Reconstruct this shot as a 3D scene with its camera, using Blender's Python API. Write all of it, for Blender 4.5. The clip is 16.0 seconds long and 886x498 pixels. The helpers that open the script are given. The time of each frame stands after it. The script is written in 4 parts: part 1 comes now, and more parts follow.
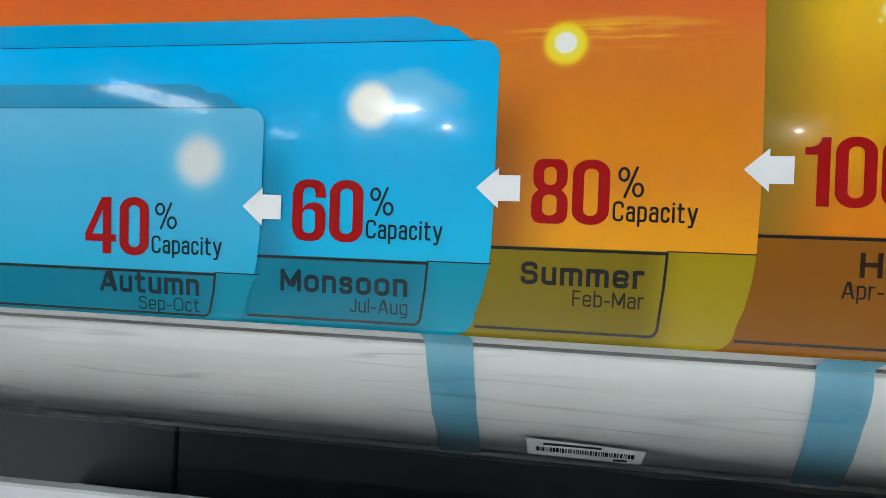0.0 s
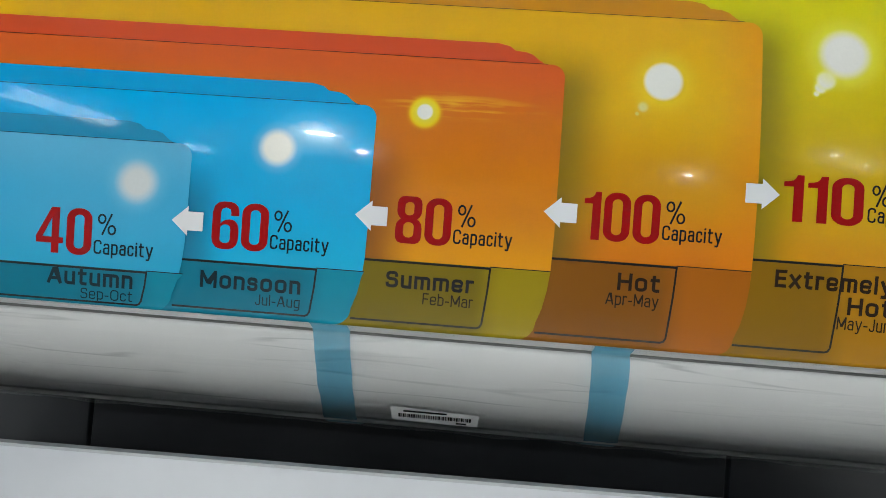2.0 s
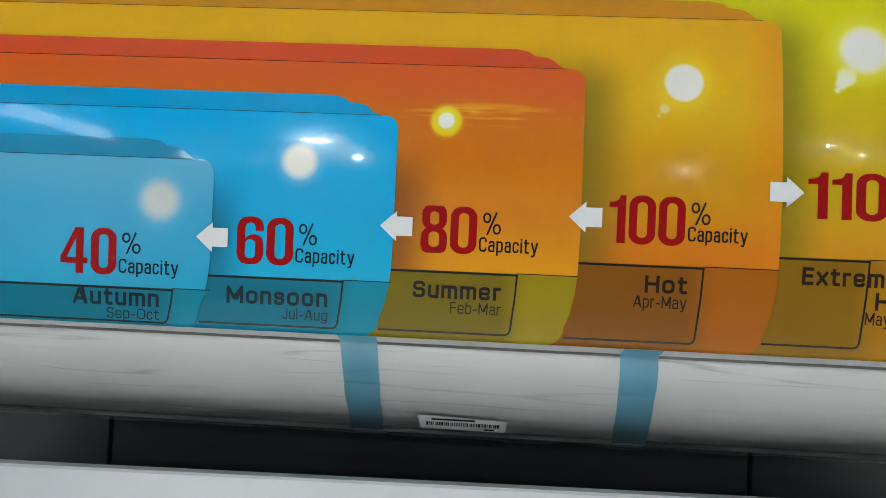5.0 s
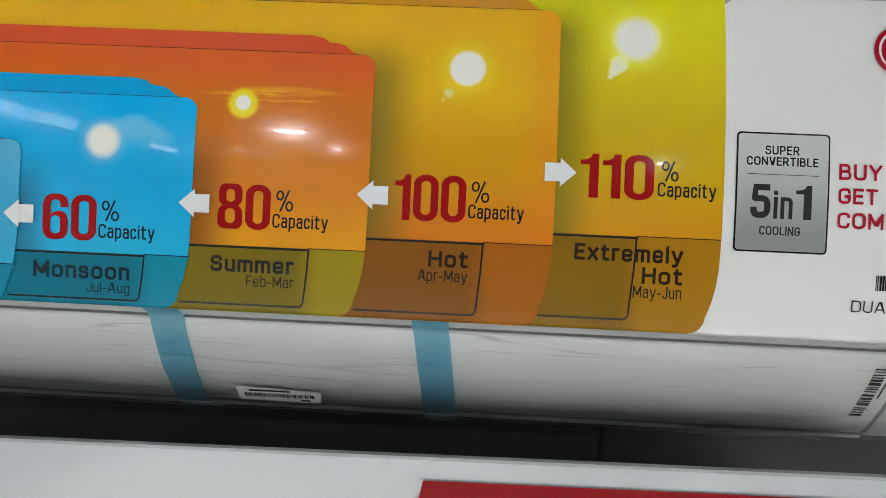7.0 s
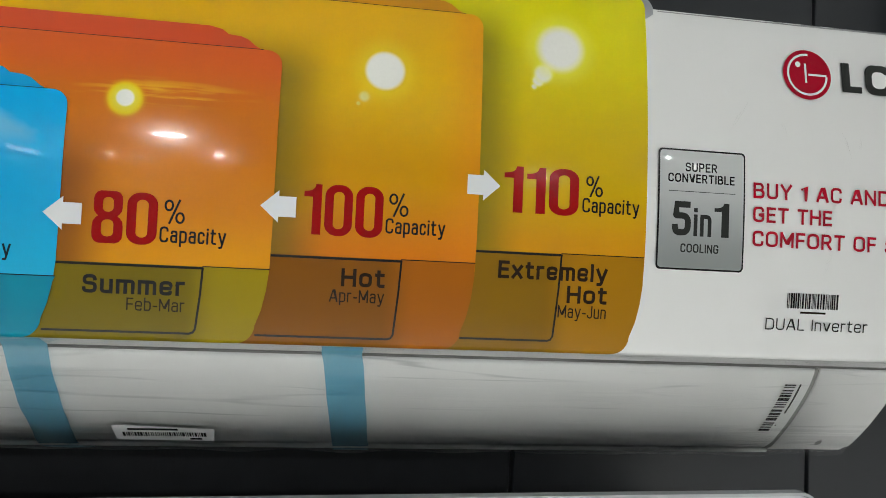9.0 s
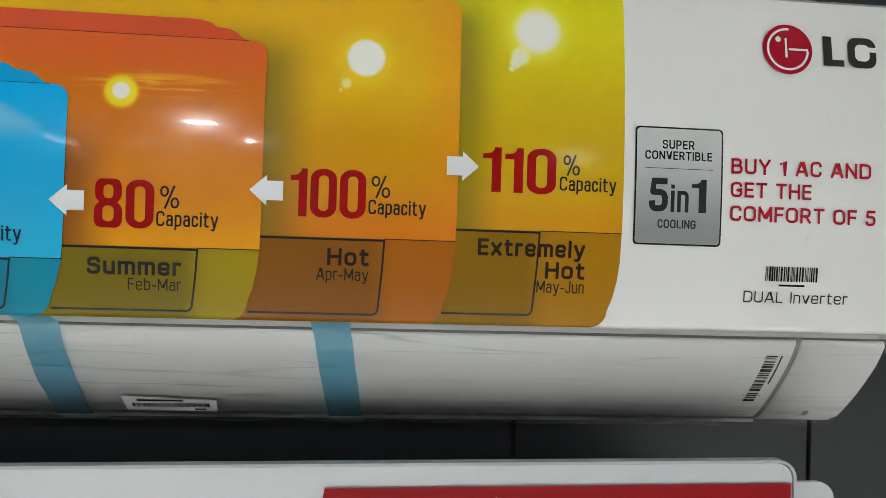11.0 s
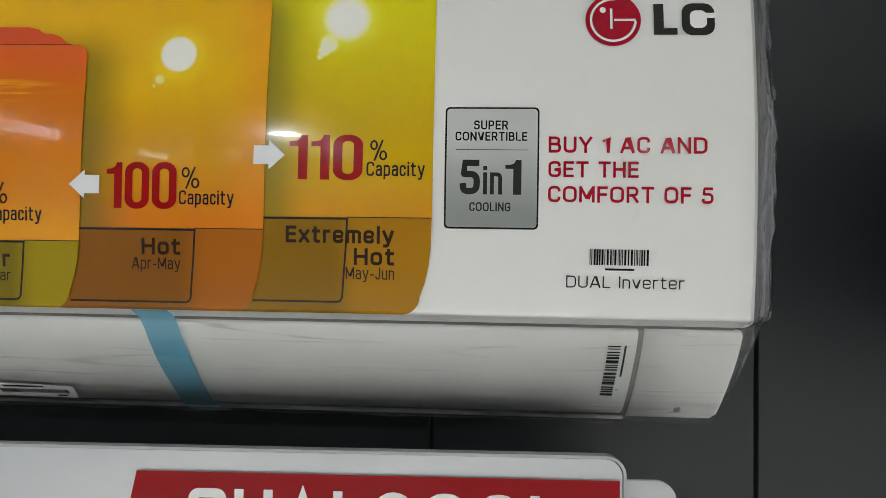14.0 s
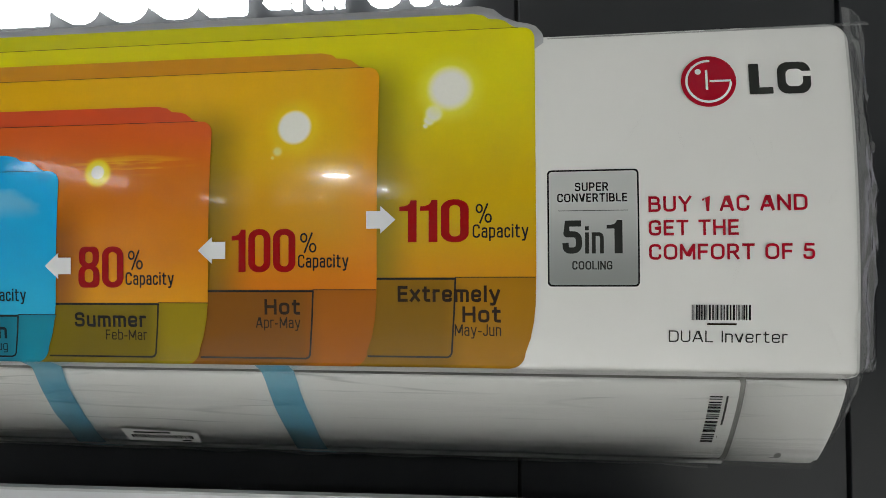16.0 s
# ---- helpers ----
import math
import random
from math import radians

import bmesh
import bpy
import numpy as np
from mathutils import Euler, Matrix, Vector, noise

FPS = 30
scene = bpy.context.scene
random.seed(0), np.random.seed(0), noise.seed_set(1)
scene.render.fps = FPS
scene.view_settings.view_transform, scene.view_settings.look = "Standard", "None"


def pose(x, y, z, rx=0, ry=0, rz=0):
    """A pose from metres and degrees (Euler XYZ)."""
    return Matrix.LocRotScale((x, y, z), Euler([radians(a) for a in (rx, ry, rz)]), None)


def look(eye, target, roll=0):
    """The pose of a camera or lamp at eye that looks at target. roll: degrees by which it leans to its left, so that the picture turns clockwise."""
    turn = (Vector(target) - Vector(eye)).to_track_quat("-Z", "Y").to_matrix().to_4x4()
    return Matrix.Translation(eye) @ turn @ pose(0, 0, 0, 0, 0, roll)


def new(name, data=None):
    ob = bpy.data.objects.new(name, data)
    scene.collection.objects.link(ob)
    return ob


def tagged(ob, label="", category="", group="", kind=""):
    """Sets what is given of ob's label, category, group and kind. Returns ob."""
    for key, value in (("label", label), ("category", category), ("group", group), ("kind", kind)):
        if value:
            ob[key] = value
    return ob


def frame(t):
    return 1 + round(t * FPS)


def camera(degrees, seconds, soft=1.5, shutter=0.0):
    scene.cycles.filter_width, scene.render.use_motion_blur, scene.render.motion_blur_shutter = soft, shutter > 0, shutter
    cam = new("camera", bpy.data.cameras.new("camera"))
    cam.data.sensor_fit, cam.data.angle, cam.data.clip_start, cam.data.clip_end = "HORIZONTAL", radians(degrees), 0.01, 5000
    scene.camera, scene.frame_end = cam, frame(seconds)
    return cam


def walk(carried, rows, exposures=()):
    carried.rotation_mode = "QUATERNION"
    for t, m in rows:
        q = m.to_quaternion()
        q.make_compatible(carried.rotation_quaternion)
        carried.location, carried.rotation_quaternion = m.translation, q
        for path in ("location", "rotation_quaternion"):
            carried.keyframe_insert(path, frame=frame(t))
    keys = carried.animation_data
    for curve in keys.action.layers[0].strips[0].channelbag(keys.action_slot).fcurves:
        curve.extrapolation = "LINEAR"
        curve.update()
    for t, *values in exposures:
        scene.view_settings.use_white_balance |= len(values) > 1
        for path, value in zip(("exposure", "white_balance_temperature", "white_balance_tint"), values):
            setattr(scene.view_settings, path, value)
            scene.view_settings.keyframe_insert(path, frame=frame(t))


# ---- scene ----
cam = camera(67.4, 16.0, soft=0.75)
PATH = [
    (0, (-0.08, -0.332, 1.498), (-0.446, 1.634, 1.523), 2.4),
    (0.5, (-0.087, -0.344, 1.499), (-0.394, 1.631, 1.555), 3.1),
    (0.8, (-0.079, -0.357, 1.501), (-0.265, 1.634, 1.556), 3.1),
    (1, (-0.074, -0.369, 1.501), (-0.18, 1.627, 1.577), 3.0),
    (1.3, (-0.077, -0.392, 1.491), (-0.092, 1.606, 1.569), 2.2),
    (1.5, (-0.077, -0.405, 1.491), (-0.035, 1.593, 1.574), 1.5),
    (1.7, (-0.067, -0.424, 1.493), (-0.096, 1.574, 1.577), 1.9),
    (2, (-0.041, -0.444, 1.502), (-0.15, 1.552, 1.56), 4.4),
    (2.5, (-0.031, -0.46, 1.501), (-0.26, 1.527, 1.528), 4.1),
    (3, (-0.043, -0.453, 1.504), (-0.228, 1.538, 1.534), 3.1),
    (5.3, (-0.06, -0.445, 1.508), (-0.162, 1.552, 1.57), 2.6),
    (5.5, (-0.039, -0.452, 1.507), (-0.163, 1.542, 1.579), 3.0),
    (6, (0.008, -0.465, 1.504), (-0.061, 1.532, 1.57), 3.0),
    (6.5, (0.048, -0.472, 1.496), (-0.045, 1.525, 1.555), 3.3),
    (7, (0.076, -0.463, 1.499), (0.012, 1.535, 1.544), 2.7),
    (7.3, (0.077, -0.445, 1.488), (0.109, 1.551, 1.606), 1.9),
    (7.5, (0.076, -0.434, 1.497), (0.163, 1.562, 1.592), 2.4),
    (8, (0.07, -0.419, 1.5), (0.254, 1.57, 1.595), 2.5),
    (8.5, (0.064, -0.423, 1.501), (0.311, 1.56, 1.59), 2.6),
    (9, (0.058, -0.425, 1.502), (0.325, 1.554, 1.602), 2.5),
    (9.2, (0.053, -0.424, 1.503), (0.312, 1.557, 1.588), 2.6),
    (11.3, (0.104, -0.462, 1.503), (0.246, 1.532, 1.531), 1.2),
    (11.5, (0.116, -0.47, 1.501), (0.241, 1.526, 1.527), 0.9),
    (12, (0.155, -0.468, 1.497), (0.327, 1.525, 1.518), 1.0),
    (12.2, (0.164, -0.439, 1.484), (0.474, 1.535, 1.567), 1.2),
    (12.5, (0.186, -0.407, 1.497), (0.517, 1.561, 1.62), 1.9),
    (12.7, (0.197, -0.389, 1.487), (0.502, 1.581, 1.643), 0.8),
    (13, (0.222, -0.384, 1.489), (0.397, 1.604, 1.616), 1.8),
    (13.2, (0.238, -0.395, 1.486), (0.287, 1.599, 1.642), 2.4),
    (13.5, (0.27, -0.428, 1.495), (0.208, 1.568, 1.607), 1.7),
    (13.7, (0.279, -0.441, 1.508), (0.176, 1.556, 1.575), 1.7),
    (14, (0.285, -0.448, 1.489), (0.175, 1.548, 1.554), 1.0),
    (14.5, (0.284, -0.454, 1.496), (0.117, 1.539, 1.528), 0.1),
    (15, (0.283, -0.477, 1.501), (0.144, 1.515, 1.6), -0.3),
    (15.5, (0.281, -0.483, 1.505), (0.149, 1.51, 1.619), -0.5),
    (16, (0.246, -0.477, 1.525), (-0.005, 1.506, 1.607), -0.1),
]
EXPOSURES = [(0.0, -0.32, 6200, 5), (2.0, -0.54, 6300, 6), (3.5, -0.57, 6300, 6), (6.0, -0.53, 6400, 6), (9.0, -0.57, 6550, 6), (11.5, -0.62, 6600, 6), (13.0, -0.75, 6650, 6), (14.0, -0.7, 6650, 6), (15.5, -0.7, 6700, 6), (16.0, -0.88, 6700, 6)]
walk(cam, [(t, look(eye, target, roll)) for t, eye, target, roll in PATH], EXPOSURES)

# ---- light ----
world = bpy.data.worlds.new("world")
scene.world = world
world.use_nodes = True
world.node_tree.nodes["Background"].inputs[0].default_value = (0.02, 0.02, 0.022, 1)
CEILING = 3.3


def disc_lamp(x, y, watts, size=0.2, spread=180, colour=(0.965, 0.98, 1.0)):
    lamp = bpy.data.lights.new("downlight_glow", "AREA")
    lamp.shape, lamp.size, lamp.energy, lamp.color = "DISK", size, watts, colour
    lamp.spread = radians(spread)
    ob = new("downlight_glow", lamp)
    ob.matrix_basis = pose(x, y, CEILING - 0.012)
    return ob


# x, y, watts, size, spread: narrow downlights near the display wall, wide ones further off
# the six narrow ones are unseen fill, added to brighten floor and unit
LAMPS = [(-1.9, -2.0, 26, 0.2, 75), (-0.3, -2.0, 26, 0.2, 75), (1.3, -2.0, 26, 0.2, 75),
         (-1.6, -3.8, 88, 0.2, 75), (0.6, -3.8, 88, 0.2, 75), (3.0, -3.4, 60, 0.2, 75),
         (-1.86, -6.55, 140, 0.30, 180), (-1.69, -8.25, 50, 0.13, 180), (-2.9, -9.3, 18, 0.07, 180), (-3.26, -8.95, 18, 0.07, 180),
         (3.1, -5.6, 11, 0.06, 180), (3.7, -6.2, 11, 0.06, 180), (2.64, -8.4, 40, 0.07, 180)]
for lx, ly, lw, ls, la in LAMPS:
    disc_lamp(lx, ly, lw, ls, la)

# ---- helpers of this scene ----


def lin(c):
    c /= 255.0
    return c / 12.92 if c <= 0.04045 else ((c + 0.055) / 1.055) ** 2.4


def ink(r, g, b):
    """The base colour of an ink that shows so beside white plastic."""
    return tuple(min(0.88, lin(v) / lin(192) * 0.58) for v in (r, g, b)) + (1.0,)


def part(name, bm, material, parent=None, label="", smooth=False):
    me = bpy.data.meshes.new(name)
    bmesh.ops.recalc_face_normals(bm, faces=bm.faces[:])
    if any(len(e.link_faces) == 1 for e in bm.edges):
        # an open sheet faces the room
        bm.normal_update()
        if sum(f.normal.y * f.calc_area() for f in bm.faces) > 0:
            bmesh.ops.reverse_faces(bm, faces=bm.faces[:])
    bm.to_mesh(me)
    bm.free()
    if smooth:
        for p in me.polygons:
            p.use_smooth = True
    ob = new(name, me)
    if material:
        me.materials.append(material)
    if parent is not None:
        put_under(ob, parent)
    if label:
        tagged(ob, label)
    return ob


ORIGIN = {}


def put_under(ob, parent):
    ob.parent = parent
    ob.matrix_parent_inverse = ORIGIN.get(parent.name, Matrix()).inverted()


def thing(name, at, label, category, group="", kind=""):
    ob = new(name)
    ob.matrix_basis = Matrix.Translation(at)
    ob.empty_display_size = 0.05
    ORIGIN[ob.name] = Matrix.Translation(at)
    return tagged(ob, label, category, group, kind)


def box(bm, x0, x1, y0, y1, z0, z1, bevel=0.0, seg=2):
    res = bmesh.ops.create_cube(bm, size=1.0)
    vs = res["verts"]
    for v in vs:
        v.co = Vector(((x0 + x1) / 2 + v.co.x * (x1 - x0), (y0 + y1) / 2 + v.co.y * (y1 - y0), (z0 + z1) / 2 + v.co.z * (z1 - z0)))
    if bevel:
        es = {e for v in vs for e in v.link_edges}
        bmesh.ops.bevel(bm, geom=list(es), offset=bevel, segments=seg, profile=0.5, affect="EDGES")
    return bm


def boxed(*a, **k):
    return box(bmesh.new(), *a, **k)


def front(z):
    """The curved front of the unit: its depth at a height."""
    y = (z - 1.56) ** 2 / 1.62
    if z < 1.4615:
        y += 0.012 * ((1.4615 - z) / 0.0075) ** 2
    return y


FLAP = [(1.4510, 0.0215), (1.4470, 0.0234), (1.4388, 0.0276), (1.4306, 0.0328), (1.4217, 0.0394), (1.4130, 0.0464), (1.4043, 0.0538),
        (1.3966, 0.0610), (1.3899, 0.0677), (1.3853, 0.0726), (1.3822, 0.0760)]


def flap(z):
    """The curved front of the lower flap."""
    for (za, ya), (zb, yb) in zip(FLAP, FLAP[1:]):
        if z >= zb:
            return ya + (yb - ya) * (za - z) / (za - zb)
    (za, ya), (zb, yb) = FLAP[-2:]
    return ya + (yb - ya) * (za - z) / (za - zb)


def flat_at(y):
    return lambda z: y


def skin(poly, off, surf=front, step=0.006, bm=None):
    """A sheet with that outline in x and z, laid on a curved front at a distance off."""
    own = bmesh.new()
    own.faces.new([own.verts.new((x, 0, z)) for x, z in poly])
    zs = [z for _, z in poly]
    z = math.ceil(min(zs) / step) * step
    cuts = []
    while z < max(zs):
        cuts.append(z)
        z += step
    if surf is front:
        cuts += [c for c in (1.456, 1.4575, 1.459, 1.4605, 1.4625, 1.4645, 1.4665) if min(zs) < c < max(zs)]
    for c in cuts:
        bmesh.ops.bisect_plane(own, geom=own.verts[:] + own.edges[:] + own.faces[:], plane_co=(0, 0, c), plane_no=(0, 0, 1), dist=1e-6)
    bmesh.ops.triangulate(own, faces=own.faces[:])
    for v in own.verts:
        v.co.y = surf(v.co.z) - off
    if bm is None:
        return own
    me = bpy.data.meshes.new("tmp")
    own.to_mesh(me)
    own.free()
    bm.from_mesh(me)
    bpy.data.meshes.remove(me)
    return bm


def rounded(x0, z0, x1, z1, r, n=6, corners="tl tr br bl"):
    """A rectangle with rounded corners, from the lower left one round."""
    pts = []
    for key, cx, cz, a in (("bl", x0 + r, z0 + r, 180), ("br", x1 - r, z0 + r, 270), ("tr", x1 - r, z1 - r, 0), ("tl", x0 + r, z1 - r, 90)):
        if key in corners:
            pts += [(cx + r * math.cos(radians(a + 90 * k / n)), cz + r * math.sin(radians(a + 90 * k / n))) for k in range(n + 1)]
        else:
            pts.append({"bl": (x0, z0), "br": (x1, z0), "tr": (x1, z1), "tl": (x0, z1)}[key])
    return pts


def disc(cx, cz, r, n=40):
    return [(cx + r * math.cos(2 * math.pi * k / n), cz + r * math.sin(2 * math.pi * k / n)) for k in range(n)]


def stroke(pts, w):
    """The outline of a line of width w through the points."""
    left, right = [], []
    for k, p in enumerate(pts):
        a, b = Vector(pts[max(k - 1, 0)]), Vector(pts[min(k + 1, len(pts) - 1)])
        d = (b - a).normalized()
        n = Vector((-d.y, d.x)) * w / 2
        if 0 < k < len(pts) - 1:
            d0 = (Vector(p) - Vector(pts[k - 1])).normalized()
            n = n / max(0.5, d.dot(d0))
        left.append((p[0] + n.x, p[1] + n.y))
        right.append((p[0] - n.x, p[1] - n.y))
    return right + left[::-1]


# line letters of a squarish sans: width and centre lines, the capitals being 1 high; a third number is a corner's radius
GLYPH = {}


def glyph(ch, wide, radius, *lines):
    GLYPH[ch] = (wide, [[(p[0], p[1], p[2] if len(p) > 2 else radius) for p in line] for line in lines])


XH = 0.74
glyph(" ", 0.30, 0)
glyph("-", 0.26, 0, [(0, 0.36), (0.26, 0.36)])
glyph("1", 0.24, 0, [(0, 0.80), (0.24, 1), (0.24, 0)])
glyph("5", 0.50, 0.24, [(0.47, 1), (0.06, 1, 0), (0.03, 0.60, 0.03), (0.50, 0.60), (0.50, 0), (0, 0), (0, 0.17)])
glyph("A", 0.64, 0, [(0, 0), (0.28, 1), (0.36, 1), (0.64, 0)], [(0.15, 0.28), (0.49, 0.28)])
glyph("B", 0.55, 0.22, [(0, 0), (0, 1)], [(0, 1), (0.50, 1), (0.50, 0.53), (0, 0.53)], [(0, 0.53), (0.55, 0.53), (0.55, 0), (0, 0)])
glyph("C", 0.56, 0.27, [(0.56, 0.79), (0.56, 1), (0, 1), (0, 0), (0.56, 0), (0.56, 0.21)])
glyph("D", 0.60, 0.30, [(0, 0), (0, 1)], [(0, 1), (0.60, 1), (0.60, 0), (0, 0)])
glyph("E", 0.46, 0, [(0, 0), (0, 1)], [(0, 1), (0.46, 1)], [(0, 0.52), (0.42, 0.52)], [(0, 0), (0.46, 0)])
glyph("F", 0.44, 0, [(0, 0), (0, 1)], [(0, 1), (0.44, 1)], [(0, 0.50), (0.40, 0.50)])
glyph("G", 0.59, 0.27, [(0.57, 0.80), (0.57, 1), (0, 1), (0, 0), (0.59, 0), (0.59, 0.47, 0), (0.36, 0.47)])
glyph("H", 0.58, 0, [(0, 0), (0, 1)], [(0.58, 0), (0.58, 1)], [(0, 0.52), (0.58, 0.52)])
glyph("I", 0.0, 0, [(0, 0), (0, 1)])
glyph("J", 0.38, 0.2, [(0.38, 1), (0.38, 0), (0, 0), (0, 0.18)])
glyph("L", 0.44, 0, [(0, 1), (0, 0), (0.44, 0)])
glyph("M", 0.74, 0, [(0, 0), (0, 1)], [(0.02, 0.98), (0.35, 0.22), (0.39, 0.22), (0.72, 0.98)], [(0.74, 1), (0.74, 0)])
glyph("N", 0.60, 0, [(0, 0), (0, 1)], [(0.02, 0.98), (0.58, 0.02)], [(0.60, 0), (0.60, 1)])
glyph("O", 0.64, 0.30, [(0.32, 0), (0, 0), (0, 1), (0.64, 1), (0.64, 0), (0.31, 0)])
glyph("P", 0.52, 0.24, [(0, 0), (0, 1)], [(0, 1), (0.52, 1), (0.52, 0.44), (0, 0.44)])
glyph("R", 0.55, 0.24, [(0, 0), (0, 1)], [(0, 1), (0.52, 1), (0.52, 0.46), (0, 0.46)], [(0.28, 0.46), (0.54, 0.01)])
glyph("S", 0.52, 0.22, [(0.50, 0.82), (0.50, 1), (0.01, 1), (0.01, 0.53), (0.52, 0.53), (0.52, 0), (0, 0), (0, 0.18)])
glyph("T", 0.56, 0, [(0, 1), (0.56, 1)], [(0.28, 1), (0.28, 0)])
glyph("U", 0.57, 0.26, [(0, 1), (0, 0), (0.57, 0), (0.57, 1)])
glyph("V", 0.60, 0, [(0, 1), (0.28, 0), (0.32, 0), (0.60, 1)])
glyph("Y", 0.58, 0, [(0, 1), (0.29, 0.46), (0.58, 1)], [(0.29, 0.46), (0.29, 0)])
glyph("a", 0.43, 0.17, [(0.04, 0.64), (0.04, XH), (0.43, XH), (0.43, 0)], [(0.43, 0.43), (0, 0.43), (0, 0), (0.43, 0, 0.1), (0.43, 0.1)])
glyph("b", 0.45, 0.19, [(0, 0), (0, 1.04)], [(0, 0), (0.45, 0), (0.45, XH), (0, XH)])
glyph("c", 0.41, 0.2, [(0.41, 0.58), (0.41, XH), (0, XH), (0, 0), (0.41, 0), (0.41, 0.16)])
glyph("e", 0.46, 0.2, [(0, 0.36), (0.46, 0.36, 0), (0.46, XH), (0, XH), (0, 0), (0.44, 0), (0.44, 0.10)])
glyph("g", 0.45, 0.19, [(0.45, XH), (0, XH), (0, 0), (0.45, 0)], [(0.45, XH), (0.45, -0.27), (0.04, -0.27)])
glyph("i", 0.0, 0, [(0, 0), (0, XH)], [(0, 0.99), (0, 1.0)])
glyph("l", 0.0, 0, [(0, 0), (0, 1.04)])
glyph("m", 0.72, 0.16, [(0, 0), (0, XH)], [(0, XH), (0.36, XH), (0.36, 0)], [(0.36, XH), (0.72, XH), (0.72, 0)])
glyph("n", 0.43, 0.18, [(0, 0), (0, XH)], [(0, XH), (0.43, XH), (0.43, 0)])
glyph("o", 0.47, 0.22, [(0.24, 0), (0, 0), (0, XH), (0.47, XH), (0.47, 0), (0.23, 0)])
glyph("p", 0.45, 0.19, [(0, -0.27), (0, XH)], [(0, XH), (0.45, XH), (0.45, 0), (0, 0)])
glyph("r", 0.27, 0.1, [(0, 0), (0, XH)], [(0, 0.62), (0.06, XH), (0.27, XH)])
glyph("s", 0.39, 0.15, [(0.38, 0.60), (0.38, XH), (0, XH), (0, 0.39), (0.39, 0.39), (0.39, 0), (0, 0), (0, 0.12)])
glyph("t", 0.33, 0.14, [(0.10, 0.96), (0.10, 0), (0.33, 0)], [(0, XH), (0.31, XH)])
glyph("u", 0.43, 0.18, [(0, XH), (0, 0), (0.43, 0)], [(0.43, 0), (0.43, XH)])
glyph("v", 0.48, 0, [(0, XH), (0.22, 0), (0.26, 0), (0.48, XH)])
glyph("w", 0.76, 0, [(0, XH), (0.18, 0), (0.20, 0), (0.37, XH), (0.39, XH), (0.56, 0), (0.58, 0), (0.76, XH)])
glyph("x", 0.46, 0, [(0, XH), (0.46, 0)], [(0.46, XH), (0, 0)])
glyph("y", 0.50, 0.06, [(0, XH), (0.25, 0.04)], [(0.50, XH), (0.21, -0.27), (0.05, -0.27)])
glyph("h", 0.43, 0.18, [(0, 0), (0, 1.04)], [(0, XH), (0.43, XH), (0.43, 0)])


def softened(line):
    """A line with its inner corners rounded."""
    pts = [Vector(line[0][:2])]
    for before, here, after in zip(line, line[1:], line[2:]):
        c, r = Vector(here[:2]), here[2]
        da, db = Vector(before[:2]) - c, Vector(after[:2]) - c
        r = min(r, da.length * 0.5 if before is not line[0] else da.length, db.length * 0.5 if after is not line[-1] else db.length)
        if r < 0.005:
            pts.append(c)
            continue
        a, b = c + da.normalized() * r, c + db.normalized() * r
        for k in range(7):
            f = k / 6
            pts.append(a.lerp(c, f * 0.92 + 0.08 * f * f).lerp(c.lerp(b, f), f))
    pts.append(Vector(line[-1][:2]))
    return [p for k, p in enumerate(pts) if k == 0 or (p - pts[k - 1]).length > 1e-4]


def words(name, text, x0, z0, x1, z1, material, parent, off, weight=0.1, surf=front, depth=0.0, gap=0.15):
    """Lettering from x0 to x1, with its baseline at z0 and its capitals up to z1; weight: the strokes' width beside the capitals' height."""
    tall = z1 - z0
    t = weight * tall
    # each letter is as wide as its centre lines and one stroke; gaps and centre lines share what is left
    loose = sum(GLYPH[ch][0] for ch in text) + gap * (len(text) - 1)
    fx = (x1 - x0 - t * len([c for c in text if c != " "])) / loose
    apart = tall > 0.009 and not depth
    bm = bmesh.new()
    pen, layer = x0, 0
    for ch in text:
        wide, lines = GLYPH[ch]
        if apart and ch != " ":
            bm = bmesh.new()
        for line in lines:
            layer += 1
            pts = [Vector((pen + t / 2 + p.x * fx, z0 + t / 2 + p.y * (tall - t))) for p in softened(line)]
            pts[0] = pts[0] + (pts[0] - pts[1]).normalized() * t * 0.5
            pts[-1] = pts[-1] + (pts[-1] - pts[-2]).normalized() * t * 0.5
            out = stroke([(p.x, p.y) for p in pts], t)
            n = len(pts)
            vs = [bm.verts.new((x, surf(z) - off - 0.00001 * (layer % 3), z)) for x, z in out]
            for k in range(n - 1):
                bm.faces.new((vs[k], vs[k + 1], vs[2 * n - 2 - k], vs[2 * n - 1 - k]))
        pen += wide * fx + (t if ch != " " else 0) + gap * fx
        if apart and ch != " ":
            part("letter", bm, material, parent)
    if apart:
        return
    if depth:
        res = bmesh.ops.extrude_face_region(bm, geom=bm.faces[:])
        for v in res["geom"]:
            if isinstance(v, bmesh.types.BMVert):
                v.co.y += depth
    return part(name, bm, material, parent)


